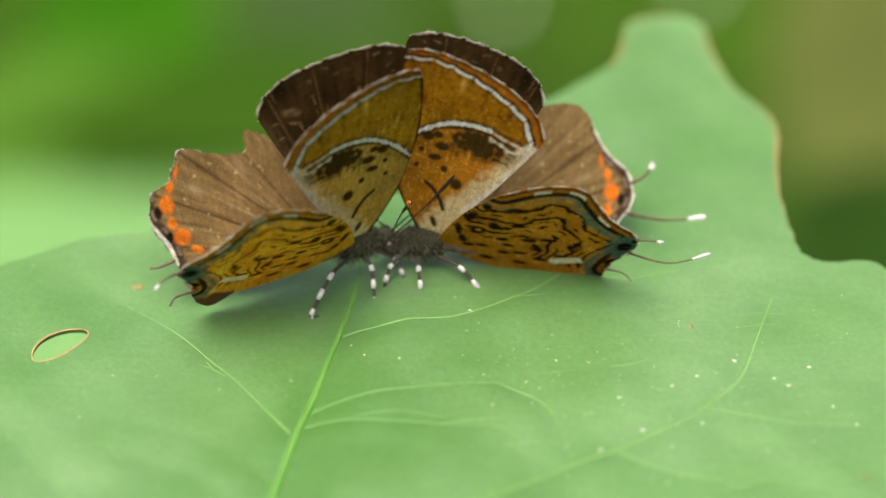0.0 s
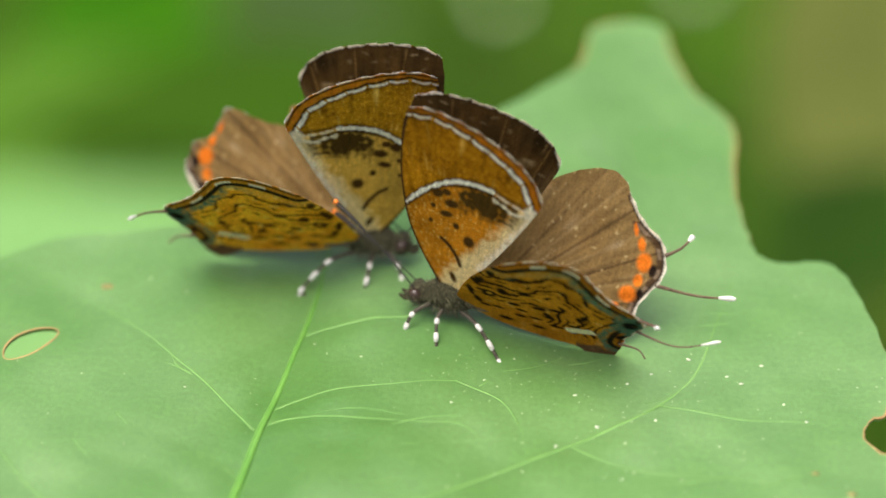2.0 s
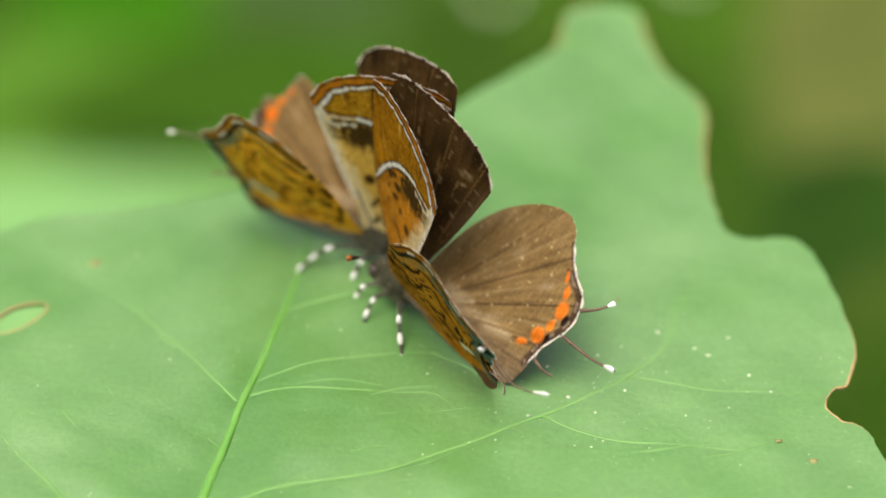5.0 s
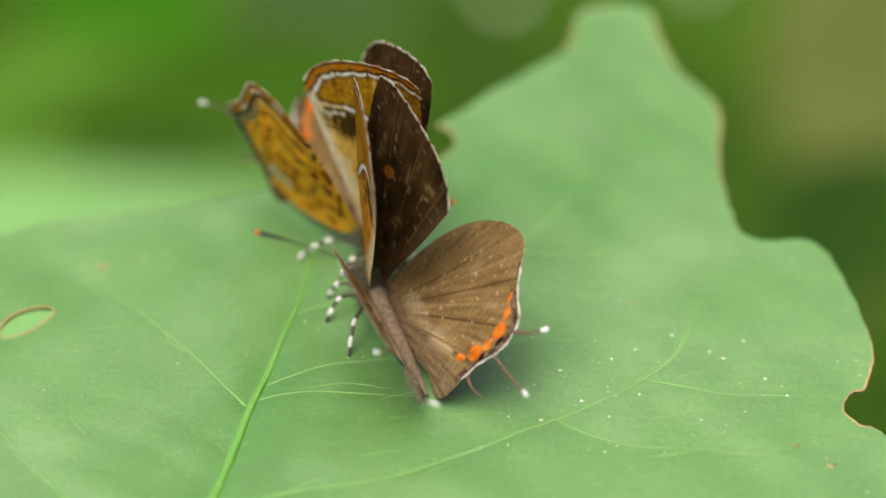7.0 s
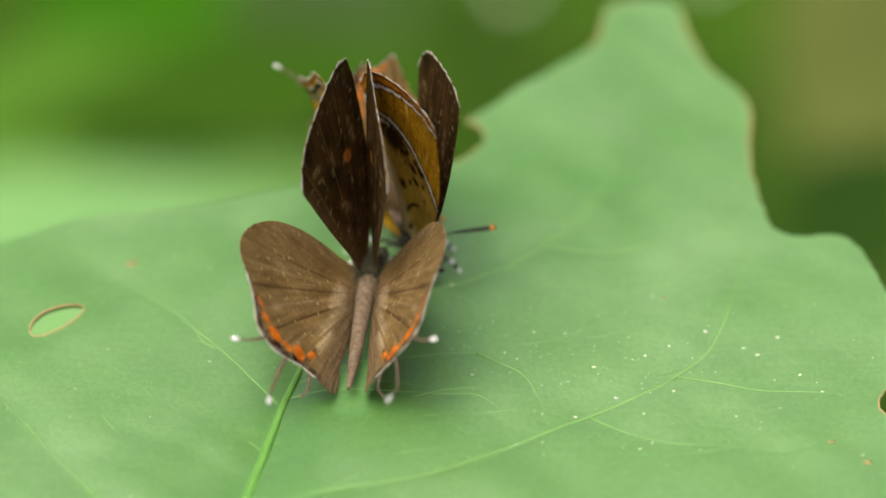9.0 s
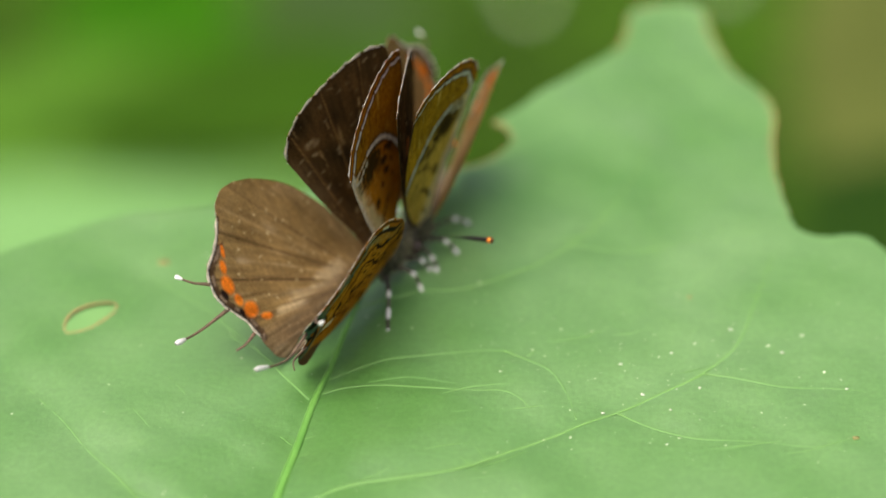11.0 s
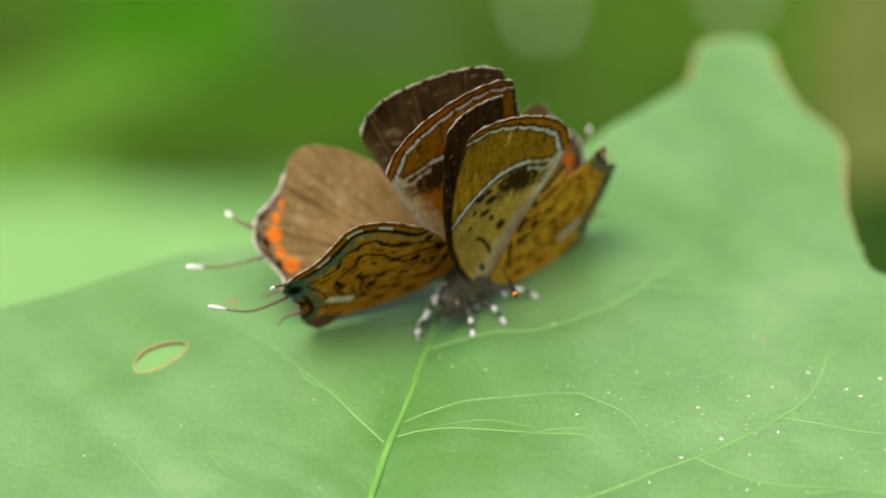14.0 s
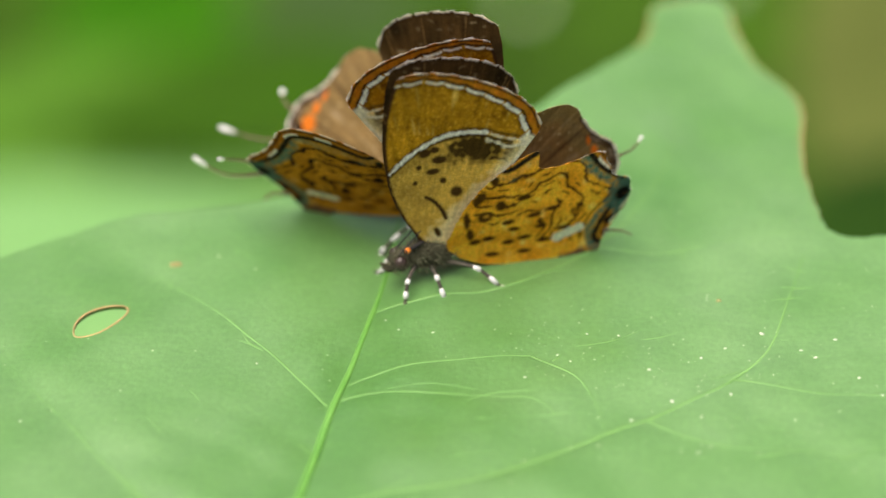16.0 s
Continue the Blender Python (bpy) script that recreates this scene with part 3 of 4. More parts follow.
def hind_upper(v, edge, tint):
    n1, n2 = waves(v, 1.8, 7), waves(v, 0.3, 4)
    r, full, a = edge_reach(v, edge)
    col = np.tile(np.array([0.275, 0.188, 0.08]), (len(v), 1))
    col = blend(col, (0.205, 0.136, 0.053), 0.4 + 0.45 * n1)
    front = line_gap(v, smooth_line([(-0.5, 1.6), (0.0, 3.4), (0.8, 5.2), (2.2, 7.1), (4.2, 8.6)], 8))
    col = blend(col, (0.33, 0.24, 0.13), (1.0 + 0.3 * n1 - front) * 0.7 * (v[:, 1] < 7.4))
    # dark veins, strongest in the rear half
    rays = np.abs(np.sin((a - 0.05) * 12.5)) * r * 0.075
    col = blend(col, (0.07, 0.042, 0.02), band(rays, 0.06, 0.1) * np.clip(1.5 - a, 0.25, 1.0))
    pale = np.abs(np.sin((a + 0.075) * 12.5)) * r * 0.075
    col = blend(col, (0.34, 0.25, 0.13), band(pale + 0.05 * n2, 0.07, 0.1) * 0.45 * (a < 1.1) * (r > 4))
    scratch = streaks(a, r, 13)
    col = blend(col, (0.42, 0.33, 0.2), (scratch - 0.6) * 2.0 * (0.3 + n1) * (a < 1.0))
    flecks = np.array([noise.noise(Vector((p[0] * 1.5 + p[1] * 3.4, p[1] * 1.1 - p[0] * 2.6, 9.0))) for p in v]) * 1.6
    col = blend(col, (0.5, 0.4, 0.22), (flecks - 0.78) * 4.0)
    rear = np.clip((1.0 - v[:, 1]) / 1.2, 0, 1)
    col = blend(col, (0.23, 0.17, 0.11), rear * 0.6)
    g = line_gap(v, smooth_line(HIND_MARGIN[4:], 8))
    near = v[:, 1] < 6.6
    # dark rim with grey lunules outside a row of round orange spots
    col = blend(col, (0.06, 0.036, 0.022), band(g, 0.62 + 0.1 * n2, 0.2) * near * 0.9)
    col = blend(col, (0.26, 0.2, 0.15), band(np.abs(g - 0.42), 0.11, 0.1) * (np.sin(v[:, 1] * 5.2 + 0.6) > -0.1) * near * 0.8)
    col = spots(v, col, [(8.75, 6.1, 0.13, 0.42, 0.35), (9.3, 5.3, 0.24, 0.44, 0.3), (9.72, 4.25, 0.46, 0.6, 0.1), (9.62, 3.1, 0.3, 0.4, 0.0), (9.2, 2.15, 0.55, 0.5, 0.4), (8.45, 1.2, 0.42, 0.22, 0.5)], (0.82, 0.215, 0.02))
    col = spots(v, col, [(10.35, 3.9, 0.24, 0.4, 0.0), (9.95, 2.3, 0.22, 0.34, 0.2)], (0.018, 0.012, 0.01))
    col = blend(col, (0.02, 0.013, 0.01), band(np.abs(g - 0.2), 0.06))
    col = blend(col, (0.74, 0.71, 0.64), band(g, 0.09 + 0.05 * (v[:, 0] > 8)) * (v[:, 0] > 5.5))
    # stronger rear streaks paint in the bright and dark sides of folds
    return np.clip(col * (1 + 0.08 * n2[:, None] + (0.15 + 0.28 * np.clip(1.0 - a, 0, 1))[:, None] * streaks(a, r, 9)[:, None]), 0.004, 0.82)


def hind_under(v, edge, tint):
    n1, n2, n3 = waves(v, 1.5, 9), waves(v, 0.32, 6), waves(v, 0.8, 12)
    r, full, a = edge_reach(v, edge)
    col = np.tile(np.array([0.62, 0.38, 0.05]), (len(v), 1))
    col = blend(col, (0.42, 0.22, 0.018), 0.3 + 0.6 * n1)
    col = blend(col, (0.76, 0.6, 0.25), (n3 - 0.45) * 1.3)
    col = col * np.array(tint)
    pale_one = tint[2] > 0.6
    col = col * (np.array([1.22, 1.12, 0.9]) if pale_one else 0.84)
    dark = (0.075, 0.036, 0.006) if pale_one else (0.022, 0.012, 0.004)
    thin = 0.72 if pale_one else 1.0
    margin = smooth_line(HIND_MARGIN, 8)
    g = line_gap(v, margin)
    # wavy dark lines that follow the outer margin
    wave = g + 0.26 * waves(v, 1.15, 20) + 0.07 * n2 + 0.14 * np.sin(a * 17)
    for place, width, keep in ((1.8, 0.13, -0.9), (2.35, 0.1, 0.0), (3.0, 0.16, -0.55), (3.55, 0.1, 0.1), (4.15, 0.15, -0.2), (4.8, 0.12, 0.0)):
        here = (waves(v, 0.9, place * 3.0) - keep) / 0.25 + 0.5
        col = blend(col, dark, band(np.abs(wave - place), thin * width * (0.95 + 0.3 * n1), 0.1) * np.clip(here, 0, 1) * (v[:, 1] > 0.2 + 0.3 * n3))
    col = spots(v, col, [(0.86, 4.28, 0.34, 0.55, -0.5), (2.32, 3.6, 0.36, 0.42, 0.2), (1.45, 2.75, 0.5, 0.42, 0.0), (0.3, 2.5, 0.2, 0.75, 0.2), (0.75, 1.3, 0.24, 0.55, 0.3), (1.2, 0.6, 0.4, 0.25, 0.2),
                         (2.0, 0.85, 0.42, 0.24, 0.1), (3.06, 2.2, 0.42, 0.22, 0.3), (3.43, 0.42, 0.42, 0.22, 0.1), (4.42, 0.78, 0.5, 0.2, 0.2), (5.8, 0.42, 0.55, 0.2, 0.1), (6.88, 1.45, 0.5, 0.2, 0.3), (4.67, 2.69, 0.5, 0.2, 0.2),
                         (5.86, 3.2, 0.5, 0.18, 0.3), (3.75, 4.16, 0.5, 0.22, 0.2), (3.55, 1.6, 0.4, 0.2, 0.0), (5.3, 1.7, 0.4, 0.18, 0.1), (1.6, 5.6, 0.3, 0.4, 0.4), (2.5, -0.5, 0.5, 0.2, 0.0), (4.6, -0.4, 0.5, 0.18, 0.0)], dark)
    col = spots(v, col, [(1.5, 2.8, 0.2, 0.16, 0.0)], (0.5, 0.25, 0.03))
    far = np.clip((v[:, 0] - 3.5) / 4.0, 0.25, 1)
    col = blend(col, (0.06, 0.17, 0.14), band(np.abs(g - 1.25 + 0.2 * n3), 0.3, 0.25) * (0.8 + 0.4 * n2) * far)
    col = blend(col, (0.018, 0.016, 0.011), band(np.abs(g - 0.78), 0.2, 0.12))
    col = blend(col, np.array([0.4, 0.19, 0.03]) * np.array(tint), band(g, 0.52))
    col = blend(col, (0.78, 0.76, 0.68), band(np.abs(g - 0.56), 0.1) * (np.sin(v[:, 0] * 3.1) > 0.1) * (v[:, 0] < 9) * (v[:, 0] > 3.6))
    col = blend(col, (0.02, 0.014, 0.01), band(np.abs(g - 0.22), 0.07))
    end = np.hypot((v[:, 0] - 10.6) / 1.2, (v[:, 1] - 3.6) / 1.9)
    col = blend(col, (0.07, 0.15, 0.13), (1.1 + 0.3 * n3 + 0.2 * n2 - end) / 0.35)
    col = spots(v, col, [(10.35, 3.85, 0.5, 0.6, 0.0), (9.95, 1.75, 0.5, 0.42, 0.3), (10.9, 4.7, 0.3, 0.35, 0.0)], (0.008, 0.007, 0.007))
    pale = line_gap(v, np.array([(6.6, 0.55), (7.9, 1.35)]))
    col = blend(col, (0.76, 0.82, 0.68), band(pale + 0.08 * n2, 0.36, 0.14))
    # brown inner fold
    col = blend(col, (0.15, 0.095, 0.05), (-0.55 - v[:, 1] + 0.3 * n3) / 0.3 * (v[:, 0] > 7.0))
    col = blend(col, (0.7, 0.67, 0.58), band(g, 0.07) * (np.sin(a * 70) > -0.4))
    col = blend(col, (0.09, 0.045, 0.012), (n2 - 0.4) * 0.8)
    return np.clip(col * (1 + 0.2 * n2[:, None]), 0.004, 0.82)


NET = {}


def wing_net(kind):
    if kind not in NET:
        rng = np.random.RandomState(5)
        raw = {"fore": FORE_EDGE, "hind": HIND_EDGE, "torn": TORN_EDGE}[kind]
        edge = smooth_line(raw, 9, True)
        # scalloped outer edge
        out = np.clip((np.hypot(*edge.T) - 8.0) / 2.0, 0, 1)
        s = np.cumsum(np.hypot(*(edge - np.roll(edge, 1, 0)).T))
        edge = edge * (1 + out * 0.003 * np.sin(s * 2 * math.pi / 1.15))[:, None]
        if kind == "torn":
            edge = edge + rng.uniform(-0.05, 0.05, edge.shape)
        NET[kind] = (edge, *sheet(edge, [], 0.115))
    return NET[kind]


def wing_camber(kind, v):
    """Height of the wing's skin over its plane, in mm."""
    r = np.hypot(*v.T)
    a = np.arctan2(v[:, 1], v[:, 0])
    top = 0.03 * np.abs(np.sin(a * 7.0)) * np.clip(r / 5, 0, 1)
    if kind == "fore":
        return top - 0.006 * (v[:, 0] - 0.3) ** 2 - 0.003 * (v[:, 1] - 6) ** 2 * 0.5
    top = top + 0.010 * (v[:, 1] - 3) ** 2 - 0.05 + 0.03 * np.clip(2.2 - np.maximum(v[:, 1], 0.4), 0, 4) ** 2
    top = top - 0.09 * np.clip(0.6 - v[:, 1], 0, 4) ** 2
    return top + 0.05 * np.clip(v[:, 0] - 8.2, 0, 9) ** 2 * np.clip(1 - (v[:, 1] - 3.6) / 3.0, 0, 1)


def wing_mesh(kind, side, tint):
    """Wing with its root at the origin: x forward, y outward (side 1 left, -1 right), z up."""
    edge, v, f, border = wing_net(kind)
    key = (kind, tint)
    if key not in NET:
        shape = smooth_line(FORE_EDGE if kind == "fore" else HIND_EDGE, 9, True)
        upper, under = (fore_upper, fore_under) if kind == "fore" else (hind_upper, hind_under)
        NET[key] = upper(v, shape, tint), under(v, shape, tint)
    upper, under = NET[key]
    verts, faces, line = two_sided(v, f, border, wing_camber(kind, v), 0.03)
    verts = np.column_stack([-verts[:, 0], side * verts[:, 1], verts[:, 2]])
    if side > 0:
        faces = [q[::-1] for q in faces]
    me = mesh_of(kind + "wing", verts, faces)
    at = me.color_attributes.new("scales", "FLOAT_COLOR", "POINT")
    rgba = np.ones((len(verts), 4))
    rgba[:, :3] = np.vstack([upper, under, upper[line], under[line]])
    at.data.foreach_set("color", rgba.ravel())
    return me


def fringe_mesh(kind, side):
    """Hair-like pale scales along the outer margin, in tufts between the vein ends."""
    edge = wing_net(kind)[0]
    rng = np.random.RandomState(8)
    ring = np.vstack([edge, edge[:1]])
    s = np.concatenate([[0], np.cumsum(np.hypot(*np.diff(ring, axis=0).T))])
    bits = []
    for d in np.arange(0, s[-1], 0.075):
        p = np.array([np.interp(d, s, ring[:, 0]), np.interp(d, s, ring[:, 1])])
        q = np.array([np.interp(d + 0.1, s, ring[:, 0]), np.interp(d + 0.1, s, ring[:, 1])])
        outer = p[1] > 9.2 and p[0] > -4.3 if kind == "fore" else (p[0] > 7.0 and p[1] > 0.2)
        if not outer or math.sin(d * 2 * math.pi / 1.15) < -0.55 or rng.rand() < 0.35:
            continue
        way = (q - p) / (np.linalg.norm(q - p) + 1e-9)
        out = np.array([way[1], -way[0]])
        if out @ p < 0:
            out = -out
        tip = p + (out + way * rng.uniform(-0.4, 0.4)) * rng.uniform(0.03, 0.09)
        z = wing_camber("fore" if kind == "fore" else "hind", np.array([p]))[0] - 0.015
        line = [(-p[0] + 0.05 * out[0], side * (p[1] - 0.05 * out[1]), z), (-(p[0] + tip[0]) / 2, side * (p[1] + tip[1]) / 2, z + rng.uniform(-0.03, 0.03)), (-tip[0], side * tip[1], z + rng.uniform(-0.08, 0.08))]
        bits.append(tube(line, [0.018, 0.022, 0.008], 4))
    return mesh_of("fringe", *join(*bits))


def add_tail(wing, side, root, tip, bow, white):
    a, b = np.array(root, float), np.array(tip, float)
    m = (a + b) / 2 + np.array(bow)
    flip = np.array([-1, side, 1])
    line = smooth_line([a * flip, m * flip, b * flip], 8)
    tail = part("tail", mesh_of("tail", *tube(line, [0.15, 0.1, 0.08, 0.08], 7, 0.6)), TAIL, wing, "thin brown wing tail")
    if white:
        part("tail_tip", mesh_of("tail_tip", *tube(line[-5:], [0.1, 0.17, 0.2, 0.1], 8, 0.6)), WHITE, tail, "white tail tip")
    return tail


FORE_ROOT, HIND_ROOT = (0.0, 0.26, 3.0), (-1.2, 0.8, 2.8)


def leg(side, hip, knee, foot, body, thick=0.1):
    """A leg in black and white rings."""
    line = smooth_line([(hip[0], side * hip[1], hip[2]), (knee[0], side * knee[1], knee[2]), (foot[0], side * foot[1], foot[2]), (foot[0] + 0.45, side * (foot[1] + 0.15), 0.02)], 9)
    ob = part("leg", mesh_of("leg", *tube(line, [thick * 1.5, thick * 1.2, thick, thick * 0.7], 8)), LEG, body, "grey leg with white rings")
    n = len(line)
    rings = [tube(line[i:i + 3], [thick * 1.3, thick * 1.75, thick * 1.3], 8) for i in range(int(n * 0.3), n - 4, 4)]
    part("white_ring", mesh_of("white_rings", *join(*rings)), WHITE, ob, "white leg rings")


def fur(centre, radius, count, length, seed):
    """Short hairs standing off an egg, leaning back."""
    rng = np.random.RandomState(seed)
    c, rad = np.array(centre, float), np.array(radius, float)
    bits = []
    for _ in range(count):
        d = rng.normal(size=3)
        d /= np.linalg.norm(d)
        p = c + d * rad * 0.97
        out = d / rad
        out = out / np.linalg.norm(out) + np.array([-0.5, 0, -0.15]) + rng.normal(size=3) * 0.25
        out *= length * rng.uniform(0.6, 1.2) / np.linalg.norm(out)
        bits.append(tube([p, p + out * 0.55, p + out + np.array([0, 0, -0.06])], [0.024, 0.02, 0.006], 4))
    return join(*bits)


def butterfly(label, tint, torn):
    root = new("butterfly")
    tagged(root, label, "butterfly", "two butterflies on the leaf")
    thorax = part("thorax", mesh_of("thorax", *blob((-0.1, 0, 2.5), (1.75, 0.95, 1.05), 0.14)), FUR_GREY, root, "furry grey thorax")
    part("fur", mesh_of("fur", *fur((-0.1, 0, 2.5), (1.75, 0.95, 1.05), 420, 0.55, 3)), FUR_PALE, thorax, "pale grey hairs")
    end, low = (-9.4, 1.35) if torn else (-10.2, 1.15)
    ab = smooth_line([(-1.0, 0, 2.6), (-3.2, 0, 2.2), (-5.6, 0, 1.8), (end + 2.8, 0, low + 0.3), (end, 0, low)], 12)
    girth = np.interp(np.linspace(0, 1, len(ab)), np.linspace(0, 1, 7), [0.66, 0.58, 0.5, 0.45, 0.4, 0.32, 0.1])
    girth = girth * (1 + 0.07 * np.abs(np.sin(np.linspace(0, 8 * math.pi, len(ab)))))
    part("abdomen", mesh_of("abdomen", *tube(ab, girth, 16)), FUR_BROWN, root, "brown abdomen")
    head = part("head", mesh_of("head", *blob((1.85, 0, 2.25), (0.7, 0.78, 0.7), 0.1)), FUR_GREY, root, "grey furry head")
    part("fur", mesh_of("fur", *fur((1.85, 0, 2.25), (0.7, 0.78, 0.7), 150, 0.3, 5)), FUR_PALE, head, "pale grey hairs")
    feelers = []
    for s in (1, -1):
        part("eye", mesh_of("eye", *blob((2.0, s * 0.55, 2.35), (0.44, 0.38, 0.52))), EYE, head, "dark round eye")
        part("palp", mesh_of("palp", *tube(smooth_line([(2.2, s * 0.2, 1.95), (2.7, s * 0.25, 1.9), (3.1, s * 0.28, 2.1)], 5), [0.16, 0.2, 0.06], 7)), FUR_GREY, head)
        line = smooth_line([(0, 0, 0), (2.5, 0, 0.14), (5.1, 0, 0.1), (7.4, 0, -0.1)], 9)
        ant = part("antenna", mesh_of("antenna", *tube(line, [0.055, 0.045, 0.045, 0.045, 0.05, 0.12, 0.16, 0.15], 8)), BLACK, root, "thin black antenna")
        part("antenna_tip", mesh_of("antenna_tip", *tube(line[-3:], [0.16, 0.2, 0.1], 8)), CLUB, ant, "orange antenna tip")
        feelers.append(ant)
        leg(s, (1.0, 0.45, 1.9), (1.9, 1.5, 1.6), (2.4, 2.2, 0.06), root)
        leg(s, (0.1, 0.55, 1.8), (0.15, 2.0, 1.8), (-0.1, 3.2, 0.06), root)
        leg(s, (-0.9, 0.55, 1.8), (-2.5, 1.9, 1.8), (-4.2, 3.0, 0.06), root)
    wings = []
    for s in (1, -1):
        w = part("forewing", wing_mesh("fore", s, tint), WING, root, "forewing, dark brown above, ochre with white lines below")
        part("fringe", fringe_mesh("fore", s), FRINGE, w, "pale fringe of scales")
        wings.append(w)
    for s in (1, -1):
        kind = "torn" if torn and s > 0 else "hind"
        w = part("hindwing", wing_mesh(kind, s, tint), WING, root, "torn hindwing with orange spots above" if kind == "torn" else "hindwing, brown with orange spots above, dark wavy lines below")
        part("fringe", fringe_mesh(kind, s), FRINGE, w, "pale fringe of scales")
        if not torn:
            add_tail(w, s, (10.85, 5.0, 0.15), (12.2, 6.6, -0.6), (0.15, -0.1, 0.1), True)
            add_tail(w, s, (10.7, 3.1, 0.25), (15.7, 3.65, 1.0), (0.1, -0.25, -0.55), True)
        elif s < 0:
            add_tail(w, s, (10.75, 4.6, 0.15), (13.05, 5.35, -0.7), (0.15, -0.1, 0.2), True)
        add_tail(w, s, (9.7, 0.9, 0.05), (11.5, 0.65, -0.3), (0.3, -0.1, 0.25), False)
        wings.append(w)
    return root, wings, feelers


# ---- the green distance ----
def far_leaf(centre, length, width, turn, tilt, lean, mat, label):
    edge = [(-0.5, 0), (-0.42, 0.18), (-0.2, 0.42), (0.05, 0.5), (0.3, 0.36), (0.45, 0.14), (0.55, 0), (0.45, -0.14), (0.3, -0.36), (0.05, -0.5), (-0.2, -0.42), (-0.42, -0.18)]
    edge = smooth_line([(x * length, y * width) for x, y in edge], 4, True)
    v, f, border = sheet(edge, [], length / 14)
    top = 0.12 * np.abs(v[:, 1]) + 0.04 * length * np.sin(v[:, 0] / length * 3)
    verts, faces, _ = two_sided(v, f, border, top, 0.3)
    ob = new("background_leaf")
    part("blade", mesh_of("blade", verts, faces), mat, ob)
    line = np.array([(x * length, 0.0) for x in np.linspace(-0.62, 0.5, 9)])
    rise = 0.04 * length * np.sin(line[:, 0] / length * 3)
    part("midrib", mesh_of("midrib", *tube(np.column_stack([line, rise]), [0.012 * length, 0.004 * length], 7)), mat, ob)
    m = pose(*(MM * c for c in centre), tilt, lean, turn)
    foot = m @ Vector((-0.6 * length * MM, 0, 0)) / MM
    way = [(foot.x, foot.y, foot.z), (foot.x - 6, foot.y + 5, foot.z * 0.75 - 110), (foot.x - 8, foot.y + 9, -462)]
    back = m.inverted()
    stem = [tuple(back @ (Vector(p) * MM) / MM) for p in smooth_line(way, 5)]
    part("stalk", mesh_of("stalk", *tube(stem, [0.5, 0.9, 1.2], 7)), mat, ob, "thin green stalk")
    ob.matrix_world = m
    return tagged(ob, label, "leaf", "blurred leaves behind")


def build_distance():
    # leaf litter and low plants far below, reaching the horizon
    n = Nodes("forest_floor")
    broad = n.ramp(n.noise(7, 2), [(0.25, (0.017, 0.042, 0.003)), (0.45, (0.029, 0.068, 0.006)), (0.62, (0.038, 0.094, 0.006)), (0.8, (0.062, 0.084, 0.014))])
    fine = n.ramp(n.noise(60, 4), [(0.3, (0.6, 0.6, 0.6)), (0.7, (1.3, 1.3, 1.2))])
    n.colour(n.mix(broad, fine, 1.0, "MULTIPLY")).surface(0.9, 0, 0.05)
    n.bump(n.noise(40, 4), 0.6, 0.01)
    rng = np.random.RandomState(2)
    verts, faces = [], []
    ring = [0, 100, 220, 400, 700, 1100, 1700, 2600, 5000, 20000, 200000]
    seg = 48
    for i, r in enumerate(ring):
        for j in range(seg):
            a = 2 * math.pi * j / seg
            verts.append((r * math.cos(a), r * math.sin(a), -440 + (rng.uniform(-18, 18) if r < 3000 else 0)))
    for i in range(len(ring) - 1):
        for j in range(seg):
            k = (j + 1) % seg
            faces.append((i * seg + j, (i + 1) * seg + j, (i + 1) * seg + k, i * seg + k))
    ground = new("ground", mesh_of("ground", verts, faces))
    ground.data.materials.append(n.mat)
    tagged(ground, "forest floor covered in low green plants", "ground", kind="structure")
    pale = leaf_material("pale_leaf", (0.195, 0.385, 0.125), (0.165, 0.35, 0.105), 0.6, 0.2)
    mid = leaf_material("mid_green_leaf", (0.085, 0.195, 0.019), (0.062, 0.16, 0.013), 0.8, 0.08)
    half = leaf_material("light_green_leaf", (0.125, 0.265, 0.06), (0.1, 0.225, 0.045), 0.7, 0.15)
    vivid = leaf_material("vivid_leaf", (0.036, 0.155, 0.0018), (0.026, 0.12, 0.0013), 0.8, 0.08)
    grey = leaf_material("grey_green_leaf", (0.052, 0.094, 0.026), (0.04, 0.076, 0.021), 0.8, 0.08)
    olive = leaf_material("olive_leaf", (0.11, 0.135, 0.03), (0.08, 0.1, 0.021), 0.8, 0.08)
    dark = leaf_material("dark_leaf", (0.022, 0.062, 0.005), (0.016, 0.045, 0.004), 0.8, 0.08)
    deep = leaf_material("deep_green_leaf", (0.035, 0.095, 0.004), (0.026, 0.072, 0.003), 0.8, 0.08)
    # metal finish of the added glint reflectors
    white = plain("glint_reflector", (0.16, 0.195, 0.125), (0.13, 0.155, 0.1), 40, 0.22, 0.9, 0.5, 0)
    far_leaf((-132, 384, -300), 260, 124, 4, -2, 2, pale, "pale green leaf out of focus behind")
    far_leaf((-118, 432, -322), 270, 122, -3, 2, 1, half, "light green leaf out of focus behind")
    far_leaf((-112, 496, -310), 150, 58, 6, 6, 0, mid, "mid green leaf far out of focus")
    far_leaf((-100, 631, -360), 80, 60, 60, 20, 0, vivid, "vivid green leaf far out of focus")
    far_leaf((-45, 669, -380), 70, 60, 20, 20, 0, grey, "greyish green leaf far out of focus")
    far_leaf((-56, 495, -300), 104, 48, 10, 10, 0, deep, "dark green leaf far out of focus")
    far_leaf((130, 512, -300), 175, 74, 80, 5, -8, olive, "olive yellow leaf out of focus")
    far_leaf((84, 289, -200), 60, 36, 70, 0, 10, dark, "dark green leaf out of focus")
